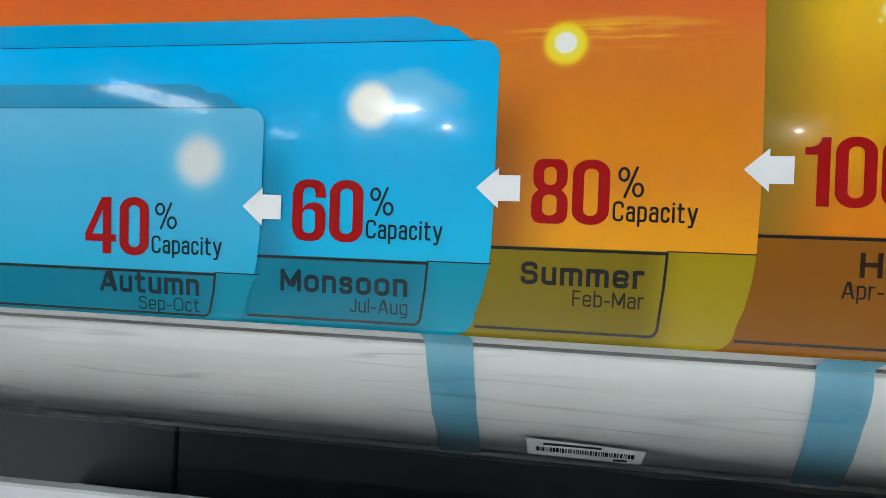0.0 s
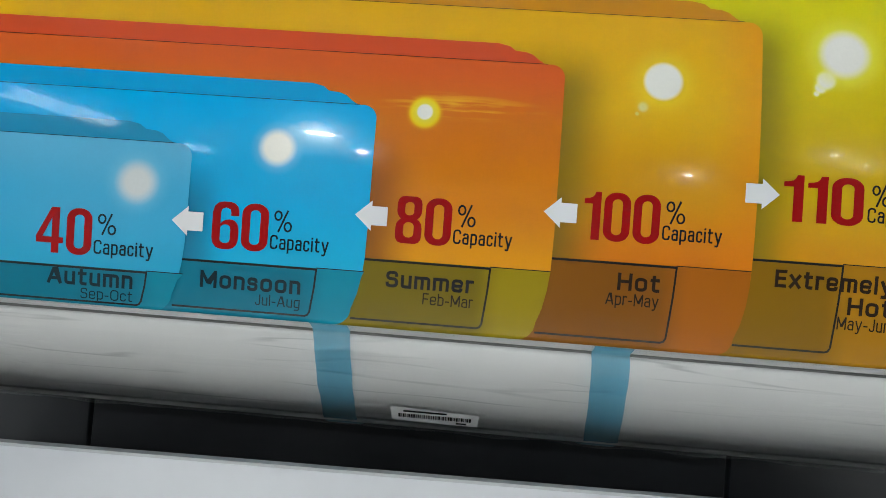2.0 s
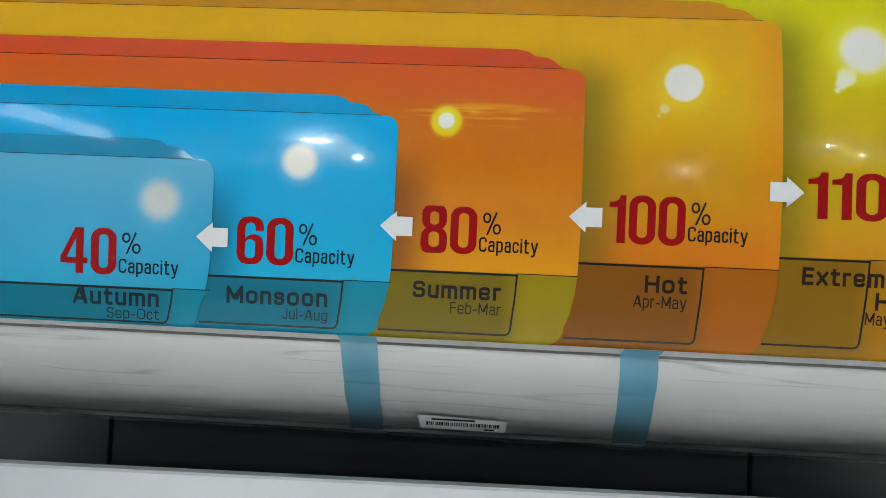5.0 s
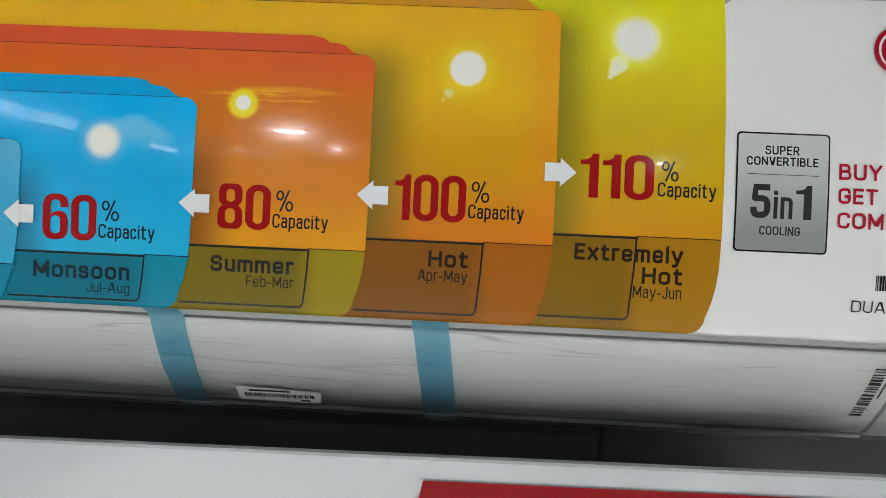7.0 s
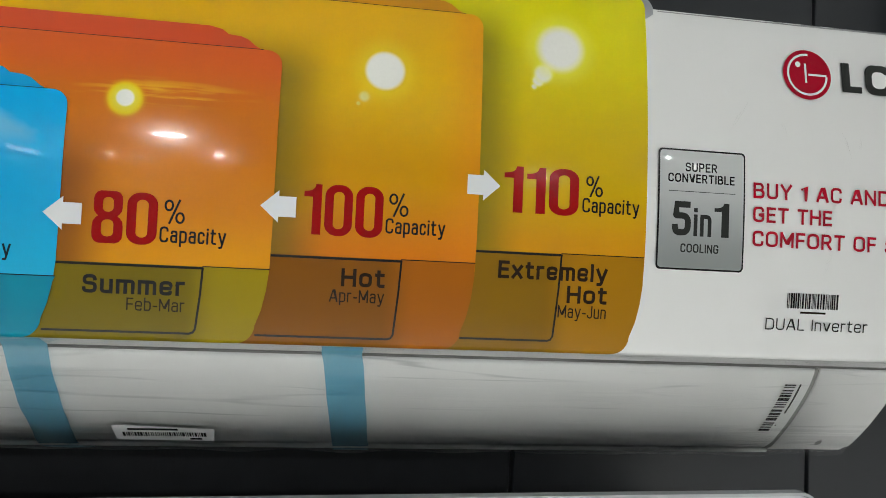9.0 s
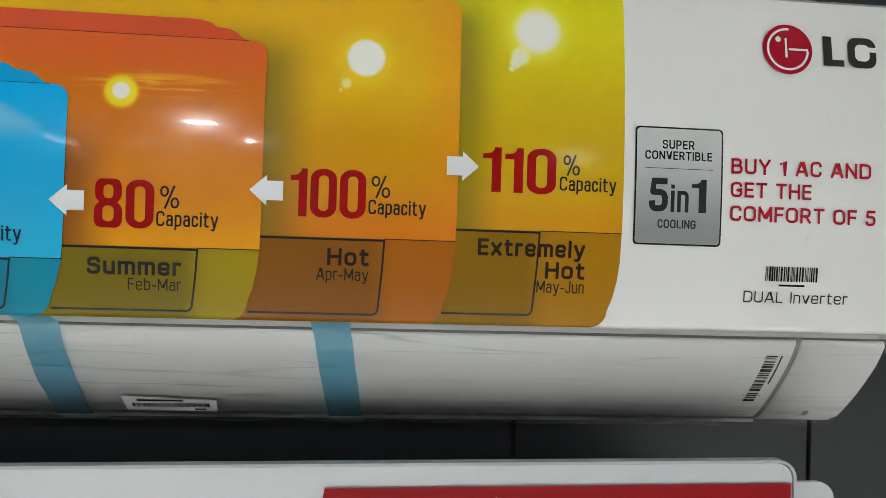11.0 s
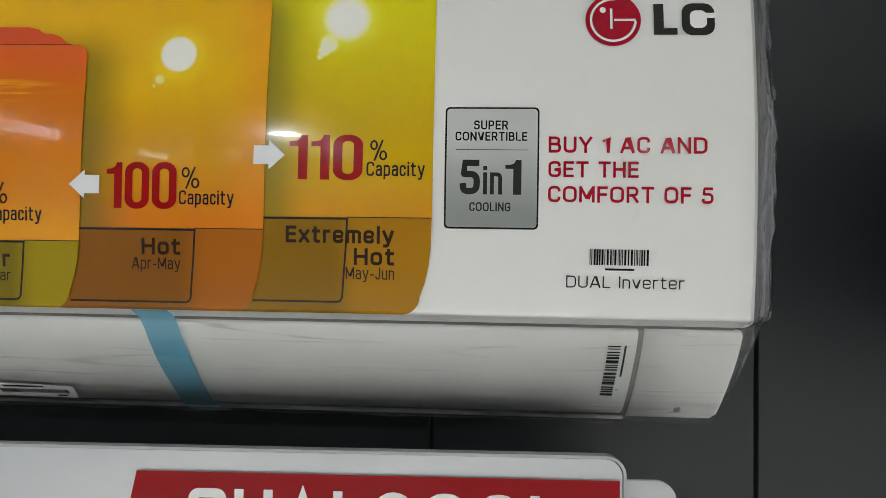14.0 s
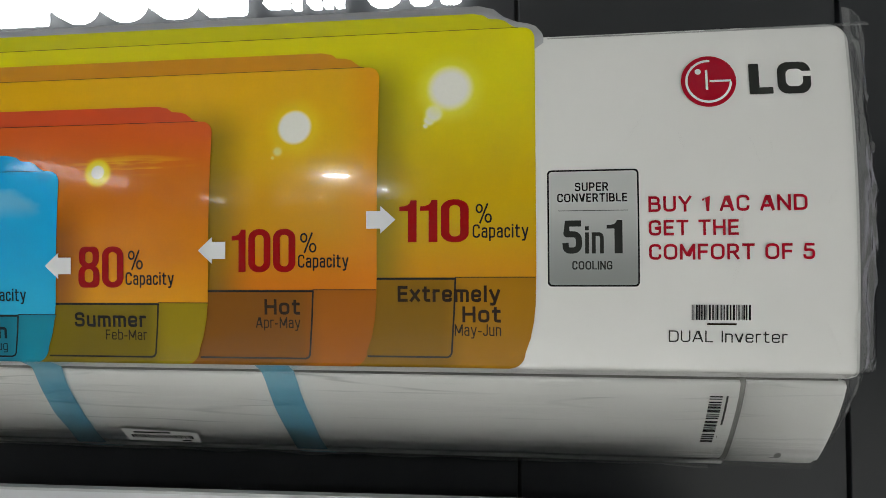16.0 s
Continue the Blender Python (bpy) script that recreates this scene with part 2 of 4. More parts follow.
def percent(x0, z0, x1, z1, material, parent, off):
    """A light percent sign: two open ovals and a slash."""
    bm = bmesh.new()
    w, h, t = x1 - x0, z1 - z0, 0.0013
    for cx, cz in ((x0 + w * 0.24, z0 + h * 0.75), (x0 + w * 0.76, z0 + h * 0.25)):
        loops = []
        for cut in (0.0, t):
            loops.append([(cx + (w * 0.22 - cut) * math.cos(a * math.pi / 12), cz + (h * 0.245 - cut) * math.sin(a * math.pi / 12)) for a in range(24)])
        va, vb = [[bm.verts.new((x, front(z) - off, z)) for x, z in loop] for loop in loops]
        for k in range(24):
            bm.faces.new((va[k], va[(k + 1) % 24], vb[(k + 1) % 24], vb[k]))
    skin(stroke([(x0 + w * 0.27, z0 - 0.0002), (x0 + w * 0.73, z1 + 0.0002)], t), off, front, 0.006, bm)
    return part("percent_sign", bm, material, parent)


def arcs(x0, z0, x1, z1, r):
    return rounded(x0, z0, x1, z1, r, 7)


def mirrored(half, c):
    return [(c + x, z) for x, z in half] + [(c - x, z) for x, z in half[::-1]]


# condensed bold numerals: width and closed outlines, the height being 1
NUMERALS = {
    "0": (0.50, [arcs(0, -0.01, 0.50, 1.01, 0.23), arcs(0.155, 0.13, 0.345, 0.87, 0.092)]),
    "1": (0.32, [[(0.155, 0), (0.315, 0), (0.315, 1), (0.205, 1), (0.185, 0.93), (0.145, 0.885), (0.09, 0.862), (0.0, 0.852), (0.0, 0.745), (0.155, 0.745)]]),
    "4": (0.54, [[(0.30, 0), (0.45, 0), (0.45, 0.215), (0.535, 0.215), (0.535, 0.345), (0.45, 0.345), (0.45, 1), (0.285, 1), (0, 0.36), (0, 0.215), (0.30, 0.215)],
                 [(0.305, 0.345), (0.125, 0.345), (0.305, 0.775)]]),
    "6": (0.50, [[(0.50, 0.71), (0.495, 0.83), (0.465, 0.925), (0.405, 0.985), (0.32, 1.01), (0.20, 1.01), (0.10, 0.98), (0.035, 0.91), (0.0, 0.78), (0.0, 0.22), (0.03, 0.10), (0.09, 0.02),
                  (0.18, -0.01), (0.32, -0.01), (0.41, 0.02), (0.47, 0.09), (0.50, 0.20), (0.50, 0.42), (0.475, 0.54), (0.42, 0.61), (0.335, 0.635), (0.25, 0.62), (0.19, 0.58), (0.155, 0.53),
                  (0.155, 0.77), (0.175, 0.85), (0.25, 0.885), (0.325, 0.85), (0.345, 0.78), (0.345, 0.71)], arcs(0.155, 0.12, 0.345, 0.52, 0.092)]),
    "8": (0.50, [mirrored([(0.13, -0.01), (0.20, 0.02), (0.24, 0.09), (0.25, 0.17), (0.25, 0.32), (0.235, 0.42), (0.19, 0.49), (0.155, 0.52), (0.185, 0.55), (0.222, 0.61), (0.235, 0.69), (0.235, 0.84), (0.22, 0.92),
                           (0.18, 0.985), (0.12, 1.01)], 0.25), arcs(0.152, 0.12, 0.348, 0.45, 0.092), arcs(0.165, 0.60, 0.335, 0.885, 0.08)]),
}


def numerals(name, text, x0, z0, x1, z1, material, parent, off, surf=front):
    """Condensed bold numerals that fill the given rectangle."""
    cu = bpy.data.curves.new("numerals", "CURVE")
    cu.dimensions, cu.fill_mode = "2D", "FRONT"
    pen = 0.0
    for ch in text:
        wide, loops = NUMERALS[ch]
        for loop in loops:
            sp = cu.splines.new("POLY")
            sp.points.add(len(loop) - 1)
            for q, (x, z) in zip(sp.points, loop):
                q.co = (pen + x, z, 0, 1)
            sp.use_cyclic_u = True
        pen += wide + 0.055
    tmp = new("numerals", cu)
    bpy.context.view_layer.update()
    me = bpy.data.meshes.new_from_object(tmp.evaluated_get(bpy.context.evaluated_depsgraph_get()))
    bpy.data.objects.remove(tmp)
    bm = bmesh.new()
    bm.from_mesh(me)
    bpy.data.meshes.remove(me)
    pen -= 0.055
    for v in bm.verts:
        x, z = x0 + v.co.x / pen * (x1 - x0), z0 + v.co.y * (z1 - z0)
        v.co = Vector((x, surf(z) - off, z))
    return part(name, bm, material, parent)


# ---- materials ----


class Graph:
    """A material's nodes, wired by short calls."""

    def __init__(self, name, rough=0.4, metal=0.0, spec=0.5, coat=0.0):
        self.m = bpy.data.materials.new(name)
        self.m.use_nodes = True
        self.t = self.m.node_tree
        self.b = self.t.nodes["Principled BSDF"]
        self.b.inputs["Roughness"].default_value = rough
        self.b.inputs["Metallic"].default_value = metal
        self.b.inputs["Specular IOR Level"].default_value = spec
        self.b.inputs["Coat Weight"].default_value = coat
        self.b.inputs["Coat Roughness"].default_value = 0.018
        self.c = None

    def node(self, kind):
        return self.t.nodes.new(kind)

    def wire(self, value, socket):
        if isinstance(value, bpy.types.NodeSocket):
            self.t.links.new(value, socket)
        else:
            socket.default_value = value

    def coords(self):
        if not self.c:
            tc, sp = self.node("ShaderNodeTexCoord"), self.node("ShaderNodeSeparateXYZ")
            self.t.links.new(tc.outputs["Object"], sp.inputs[0])
            self.v, self.c = tc.outputs["Object"], sp.outputs
        return self.c

    def op(self, kind, a, b=0.0, clamp=False):
        n = self.node("ShaderNodeMath")
        n.operation, n.use_clamp = kind, clamp
        self.wire(a, n.inputs[0])
        self.wire(b, n.inputs[1])
        return n.outputs[0]

    def ramp(self, value, a, b, x=0.0, y=1.0, smooth=True):
        n = self.node("ShaderNodeMapRange")
        n.interpolation_type = "SMOOTHSTEP" if smooth else "LINEAR"
        self.wire(value, n.inputs[0])
        for k, v in enumerate((a, b, x, y)):
            n.inputs[k + 1].default_value = v
        return n.outputs[0]

    def mix(self, fac, a, b, kind="MIX"):
        n = self.node("ShaderNodeMix")
        n.data_type, n.blend_type = "RGBA", kind
        self.wire(fac, n.inputs[0])
        self.wire(a, n.inputs[6])
        self.wire(b, n.inputs[7])
        return n.outputs[2]

    def noise(self, scale, detail=3.0, stretch=(1, 1, 1)):
        self.coords()
        mp, n = self.node("ShaderNodeMapping"), self.node("ShaderNodeTexNoise")
        self.t.links.new(self.v, mp.inputs[0])
        mp.inputs["Scale"].default_value = stretch
        self.t.links.new(mp.outputs[0], n.inputs["Vector"])
        n.inputs["Scale"].default_value, n.inputs["Detail"].default_value = scale, detail
        return n.outputs["Fac"]

    def bump(self, height, strength=0.2, distance=0.001):
        n = self.node("ShaderNodeBump")
        n.inputs["Strength"].default_value, n.inputs["Distance"].default_value = strength, distance
        self.wire(height, n.inputs["Height"])
        self.t.links.new(n.outputs[0], self.b.inputs["Normal"])

    def colour(self, value):
        self.wire(value, self.b.inputs["Base Color"])
        return self.m


def near(g, cx, cz, ax=1.0, az=1.0):
    """The distance from a point of the print, stretched by ax and az."""
    c = g.coords()
    dx, dz = g.op("MULTIPLY", g.op("SUBTRACT", c[0], cx), ax), g.op("MULTIPLY", g.op("SUBTRACT", c[2], cz), az)
    return g.op("SQRT", g.op("ADD", g.op("MULTIPLY", dx, dx), g.op("MULTIPLY", dz, dz)))


def plain(name, colour, rough=0.4, metal=0.0, spec=0.5, mottle=0.06, scale=60.0, bump=0.0, coat=0.0):
    g = Graph(name, rough, metal, spec, coat)
    n = g.noise(scale, 4.0)
    dark = tuple(v * (1 - mottle) for v in colour[:3]) + (1,)
    light = tuple(min(0.95, v * (1 + mottle)) for v in colour[:3]) + (1,)
    g.wire(g.ramp(g.noise(scale * 0.13, 3.0), 0.3, 0.7, rough * 0.85, min(1, rough * 1.15)), g.b.inputs["Roughness"])
    if bump:
        g.bump(g.noise(scale * 6, 2.0), bump, 0.0005)
    return g.colour(g.mix(n, dark, light))


def glow(name, colour, strength):
    m = bpy.data.materials.new(name)
    m.use_nodes = True
    b = m.node_tree.nodes["Principled BSDF"]
    b.inputs["Base Color"].default_value = (0.8, 0.8, 0.8, 1)
    b.inputs["Emission Color"].default_value = colour
    b.inputs["Emission Strength"].default_value = strength
    return m


def film(name, gloss=0.5, rough=0.12, tint=(1, 1, 1, 1), scale=90.0, stretch=(1, 1, 1), strength=0.5, haze=0.06, crease_shade=0.0, base=0.0):
    """Clear wrapping film: it lets light through and shines at its creases."""
    g = Graph(name)
    t = g.t
    g.coords()
    tr, gl, df = g.node("ShaderNodeBsdfTransparent"), g.node("ShaderNodeBsdfGlossy"), g.node("ShaderNodeBsdfDiffuse")
    tr.inputs[0].default_value = tint
    gl.inputs["Roughness"].default_value = rough
    df.inputs[0].default_value = (0.75, 0.77, 0.8, 1)
    bp = g.node("ShaderNodeBump")
    bp.inputs["Strength"].default_value, bp.inputs["Distance"].default_value = strength, 0.002
    t.links.new(g.noise(scale, 3.0, stretch), bp.inputs["Height"])
    t.links.new(bp.outputs[0], gl.inputs["Normal"])
    fr = g.node("ShaderNodeFresnel")
    fr.inputs["IOR"].default_value = 1.45
    t.links.new(bp.outputs[0], fr.inputs["Normal"])
    mh, mg = g.node("ShaderNodeMixShader"), g.node("ShaderNodeMixShader")
    mh.inputs[0].default_value = haze
    t.links.new(tr.outputs[0], mh.inputs[1])
    t.links.new(df.outputs[0], mh.inputs[2])
    t.links.new(g.op("ADD", g.op("MULTIPLY", fr.outputs[0], gloss), base, True), mg.inputs[0])
    if crease_shade:
        # dark lines put into the tint stand in for shading at the creases
        line = g.op("ABSOLUTE", g.op("SUBTRACT", g.noise(scale * 0.55, 2.0, stretch), 0.5))
        patch = g.ramp(g.noise(14, 2.0, (0.6, 1, 1.5)), 0.45, 0.62)
        f = g.op("MULTIPLY", g.op("MULTIPLY", g.ramp(line, 0.022, 0.0), patch), crease_shade)
        t.links.new(g.mix(f, tint, (0.55, 0.56, 0.57, 1)), tr.inputs[0])
    t.links.new(mh.outputs[0], mg.inputs[1])
    t.links.new(gl.outputs[0], mg.inputs[2])
    t.links.new(mg.outputs[0], t.nodes["Material Output"].inputs[0])
    return g.m


WHITE = plain("white_plastic", (0.80, 0.80, 0.79), 0.30, mottle=0.02, scale=4, coat=0.4)
OFFWHITE = plain("soft_white_plastic", (0.71, 0.712, 0.703), 0.35, mottle=0.03, scale=25)
LAVENDER = plain("cool_white_plastic", (0.62, 0.60, 0.70), 0.35, mottle=0.03, scale=25)
GREY_GAP = plain("grey_inner_plastic", (0.22, 0.22, 0.21), 0.5)
DARKPART = plain("dark_inner_plastic", (0.03, 0.03, 0.03), 0.6)
RED = plain("red_ink", ink(146, 10, 12), 0.12, spec=0.15, mottle=0.03)
CRIMSON = plain("crimson_ink", ink(158, 4, 32), 0.12, spec=0.3, mottle=0.03)
BLACK = plain("black_ink", (0.010, 0.010, 0.011, 1), 0.15, spec=0.25, mottle=0.05)
CHAR = plain("charcoal_ink", (0.024, 0.026, 0.024, 1), 0.15, spec=0.25, mottle=0.05)
TEALTEXT = plain("deep_teal_ink", (0.002, 0.016, 0.024, 1), 0.12, spec=0.25)
BROWNTEXT = plain("deep_brown_ink", (0.022, 0.011, 0.004, 1), 0.12, spec=0.25)
ARROW = plain("white_ink", (0.76, 0.77, 0.78, 1), 0.3, mottle=0.02)
PAPER = plain("white_paper_label", (0.74, 0.74, 0.73, 1), 0.55)
SIGNWHITE = plain("white_sign_print", (0.54, 0.555, 0.585, 1), 0.12, mottle=0.02, coat=0.3)
SIGNRED = plain("red_sign_print", (0.30, 0.003, 0.008, 1), 0.3, spec=0.12, mottle=0.03)
FILM = film("clear_film", gloss=2.4, rough=0.10, scale=45, stretch=(1.4, 1.4, 0.35), strength=0.8, haze=0.16, crease_shade=0.15, base=0.02)
FLAPFILM = film("clear_film_on_flap", gloss=1.5, rough=0.07, scale=60, stretch=(0.08, 0.8, 1.6), strength=0.6, haze=0.02, crease_shade=0.6)
TOPFILM = film("folded_film_along_top", gloss=1.5, rough=0.12, scale=40, stretch=(0.3, 1, 1), strength=0.5, haze=0.3, base=0.02)
FACEFILM = film("clear_film_on_front", gloss=0.7, rough=0.1, scale=30, stretch=(1, 1, 0.5), strength=0.04, haze=0.0)
ACRYLIC = film("clear_acrylic", gloss=1.0, rough=0.04, tint=(0.97, 0.98, 0.985, 1), strength=0.05, haze=0.55)


def tape_material():
    g = Graph("blue_masking_film", 0.35)
    g.colour(g.mix(g.noise(40, 3, (1, 1, 2)), ink(112, 178, 204), ink(130, 190, 212)))
    t = g.t
    tr, mx = g.node("ShaderNodeBsdfTransparent"), g.node("ShaderNodeMixShader")
    tr.inputs[0].default_value = (0.45, 0.80, 0.92, 1)
    mx.inputs[0].default_value = 0.55
    t.links.new(tr.outputs[0], mx.inputs[1])
    t.links.new(g.b.outputs[0], mx.inputs[2])
    t.links.new(mx.outputs[0], t.nodes["Material Output"].inputs[0])
    return g.m


TAPE = tape_material()


def wall_material():
    g = Graph("dark_grey_laminate", 0.42, spec=0.4)
    n = g.noise(9, 5, (1, 1, 0.25))
    info = g.node("ShaderNodeObjectInfo")
    tone = g.ramp(info.outputs["Random"], 0, 1, 0.85, 1.2, False)
    base = g.mix(n, (0.022, 0.024, 0.028, 1), (0.030, 0.033, 0.038, 1))
    g.bump(g.noise(700, 2), 0.12, 0.0004)
    comb = g.node("ShaderNodeCombineXYZ")
    for k in range(3):
        g.wire(tone, comb.inputs[k])
    return g.colour(g.mix(1.0, base, comb.outputs[0], "MULTIPLY"))


LAMINATE = wall_material()
PAINT = plain("painted_wall", (0.66, 0.655, 0.64), 0.7, mottle=0.05, scale=8, bump=0.1)
CEILPAINT = plain("ceiling_paint", (0.42, 0.42, 0.42), 0.8, mottle=0.04, scale=6, bump=0.1)
GREYWALL = plain("grey_wall_paint", (0.38, 0.385, 0.39), 0.6, mottle=0.06, scale=8, bump=0.1)
FLOORTILE = plain("pale_floor_tile", (0.66, 0.65, 0.63), 0.3, mottle=0.1, scale=5)


def print_material(name, stops, shade=None, suns=(), cloud=None, streak=None, side=None):
    """The glossy print of a card: a tint from the foot up, the drawn shade of the card before it, suns and clouds."""
    g = Graph(name, 0.13, spec=0.2, coat=0.28)
    c = g.coords()
    colour = stops[0][1]
    for (za, _), (zb, cb) in zip(stops, stops[1:]):
        colour = g.mix(g.ramp(c[2], za, zb), colour, cb)
    if side:
        x0, x1, amount, tint = side
        colour = g.mix(g.op("MULTIPLY", g.ramp(c[0], x0, x1), amount), colour, tint)
    if cloud:
        cx, cz, ax, az, tint = cloud
        d = near(g, cx, cz, ax, az)
        wob = g.op("ADD", d, g.op("MULTIPLY", g.op("SUBTRACT", g.noise(55, 2, (1, 1, 1.3)), 0.5), 0.013))
        wisp = g.op("MULTIPLY", g.ramp(wob, 0.0175, 0.010), g.ramp(c[2], cz - 0.012, cz + 0.003))
        colour = g.mix(g.op("MULTIPLY", wisp, 0.6), colour, tint)
    if streak:
        cx, cz, ax, az, tint = streak
        d = near(g, cx, cz, ax, az)
        band = g.ramp(g.noise(95, 3, (0.22, 1, 2.6)), 0.44, 0.64)
        colour = g.mix(g.op("MULTIPLY", g.op("MULTIPLY", g.ramp(d, 0.055, 0.012), band), 0.95), colour, tint)
    if shade:
        x0, wide, ztop, tint = shade
        f = g.op("MULTIPLY", g.ramp(c[0], x0 + wide, x0), g.ramp(c[2], ztop + 0.012, ztop - 0.03))
        colour = g.mix(g.op("MULTIPLY", f, 0.8), colour, tint)
    for cx, cz, r, wide, core, halo, *soft in suns:
        blur = soft[0] if soft else 0.16
        d = near(g, cx, cz)
        colour = g.mix(g.op("MULTIPLY", g.ramp(d, r * wide, r * 0.7), 0.8), colour, halo)
        colour = g.mix(g.ramp(d, r * (1 + blur), r * (1 - blur)), colour, core)
    fine = g.noise(500, 2)
    colour = g.mix(g.op("MULTIPLY", fine, 0.06), colour, (0.02, 0.02, 0.02, 1))
    g.bump(g.noise(14, 2), 0.05, 0.002)
    return g.colour(colour)


# ---- setting ----
X0, X1, Y0, WALL = -5.0, 4.5, -10.0, 0.275
floor = tagged(part("floor", boxed(X0, X1, Y0, WALL + 0.1, -0.1, 0.0), FLOORTILE), "pale glossy tiled shop floor", "floor", kind="structure")
ceiling = tagged(part("ceiling", boxed(X0, X1, Y0, WALL + 0.1, CEILING, CEILING + 0.1), CEILPAINT), "pale painted shop ceiling", "ceiling", kind="structure")
tagged(part("wall_west", boxed(X0 - 0.1, X0, Y0, WALL + 0.1, 0, CEILING), PAINT), "plain painted shop side wall", "wall", kind="structure")
tagged(part("wall_east", boxed(X1, X1 + 0.1, Y0, WALL + 0.1, 0, CEILING), PAINT), "plain painted shop side wall", "wall", kind="structure")
tagged(part("wall_south", boxed(X0 - 0.1, X1 + 0.1, Y0 - 0.1, Y0, 0, CEILING), PAINT), "plain painted far shop wall", "wall", kind="structure")
north = tagged(part("wall_north", boxed(X0, X1, WALL + 0.012, WALL + 0.1, 0, CEILING), DARKPART), "display wall clad in dark grey laminate panels", "wall", kind="structure")
SEAMS = [X0, -2.67, -1.94, -1.21, -0.455, 0.236, 0.579, 1.31, 2.04, 2.77, X1]
for a, b in zip(SEAMS, SEAMS[1:]):
    part("panel", boxed(a + 0.0022, b - 0.0022, WALL, WALL + 0.014, 0.0, CEILING, bevel=0.001, seg=1), LAMINATE, north)

TRIM = plain("white_metal_trim", (0.7, 0.7, 0.7), 0.4)
# each lamp gets a trim ring, the six added fill lamps too
for lx, ly, lw, ls, _ in LAMPS:
    bm = bmesh.new()
    n = 28
    rings = [(ls / 2 + 0.03, CEILING), (ls / 2 + 0.028, CEILING - 0.01), (ls / 2 + 0.005, CEILING - 0.013), (ls / 2, CEILING - 0.004)]
    loops = [[bm.verts.new((lx + r * math.cos(2 * math.pi * k / n), ly + r * math.sin(2 * math.pi * k / n), z)) for k in range(n)] for r, z in rings]
    for la, lb in zip(loops, loops[1:]):
        for k in range(n):
            bm.faces.new((la[k], la[(k + 1) % n], lb[(k + 1) % n], lb[k]))
    lamp = thing("ceiling_downlight", (lx, ly, CEILING), "round white recessed downlight out of view, some of them added as fill", "ceiling light", "downlights")
    part("trim_ring", bm, TRIM, lamp, smooth=True)

# ---- the air conditioner ----
LEFT, RIGHT = -0.530, 0.4685
unit = thing("air_conditioner", (-0.03, 0.27, 1.372), "white wall-mounted split air conditioner still wrapped in clear film", "air conditioner")


def extruded(profile, x0, x1, bevel=0.0):
    bm = bmesh.new()
    a = [bm.verts.new((x0, y, z)) for y, z in profile]
    b = [bm.verts.new((x1, y, z)) for y, z in profile]
    n = len(profile)
    bm.faces.new(a[::-1])
    bm.faces.new(b)
    for k in range(n):
        bm.faces.new((a[k], a[(k + 1) % n], b[(k + 1) % n], b[k]))
    if bevel:
        ends = [e for e in bm.edges if abs(e.verts[0].co.x - e.verts[1].co.x) < 1e-6]
        bmesh.ops.bevel(bm, geom=ends, offset=bevel, segments=3, profile=0.5, affect="EDGES")
    return bm


part("chassis", extruded([(0.034, 1.445), (0.034, 1.690), (0.045, 1.6985), (0.255, 1.6985), (0.2745, 1.685), (0.2745, 1.395), (0.25, 1.376), (0.114, 1.3750),
                          (0.108, 1.379)], LEFT + 0.004, RIGHT - 0.004), OFFWHITE, unit)


def front_panel():
    poly = rounded(LEFT + 0.001, 1.4545, RIGHT - 0.001, 1.7005, 0.013, 8, "tl tr")
    # softer lower corners
    poly = rounded(LEFT + 0.001, 1.4545, RIGHT - 0.001, 1.4645, 0.004, 4, "bl br")[:10] + poly[-18:]
    bm = skin(poly, 0.0)
    cx, cz, hw, hz = (LEFT + RIGHT) / 2, (1.4545 + 1.7005) / 2, (RIGHT - LEFT) / 2, 0.123
    for grow, back in ((0.0008, 0.0006), (0.0004, 0.001), (0.0, 0.022)):
        rim = [e for e in bm.edges if len(e.link_faces) == 1]
        res = bmesh.ops.extrude_edge_only(bm, edges=rim)
        for v in res["geom"]:
            if isinstance(v, bmesh.types.BMVert):
                v.co.x, v.co.z, v.co.y = cx + (v.co.x - cx) * (1 + grow / hw), cz + (v.co.z - cz) * (1 + grow / hz), v.co.y + back
    return bm


part("front_panel", front_panel(), WHITE, unit, smooth=True)


def shell(x0, x1, thick=0.003, bevel=0.0015, lo=1.3822, hi=1.4510):
    zs = [z for z, _ in FLAP if lo <= z <= hi]
    if lo < FLAP[-1][0]:
        zs.append(lo)
    outer = [(flap(z), z) for z in zs]
    inner = [(y + thick, z - thick * 0.6) for y, z in outer][::-1]
    return extruded(outer + inner, x0, x1, bevel)


def recessed(x0, x1):
    outer = [(y + 0.0018, z - 0.0012) for z, y in FLAP]
    return extruded(outer + [(y + 0.012, z - 0.006) for y, z in outer][::-1], x0, x1)


part("air_flap", shell(-0.470, 0.3965), OFFWHITE, unit, "long curved air outlet flap", smooth=False)


def cover(x0, x1, rim):
    """A solid end cover with the flap's curve, rounded towards the end of the unit."""
    outer = [(y, z) for z, y in FLAP] + [(flap(1.3782) + 0.001, 1.3782)]
    bm = extruded(outer + [(0.14, 1.3745), (0.14, 1.4510)], x0, x1)
    es = [e for e in bm.edges if all(abs(v.co.x - rim) < 1e-6 and v.co.y < 0.12 for v in e.verts)]
    bmesh.ops.bevel(bm, geom=es, offset=0.0045, segments=4, profile=0.5, affect="EDGES")
    return bm


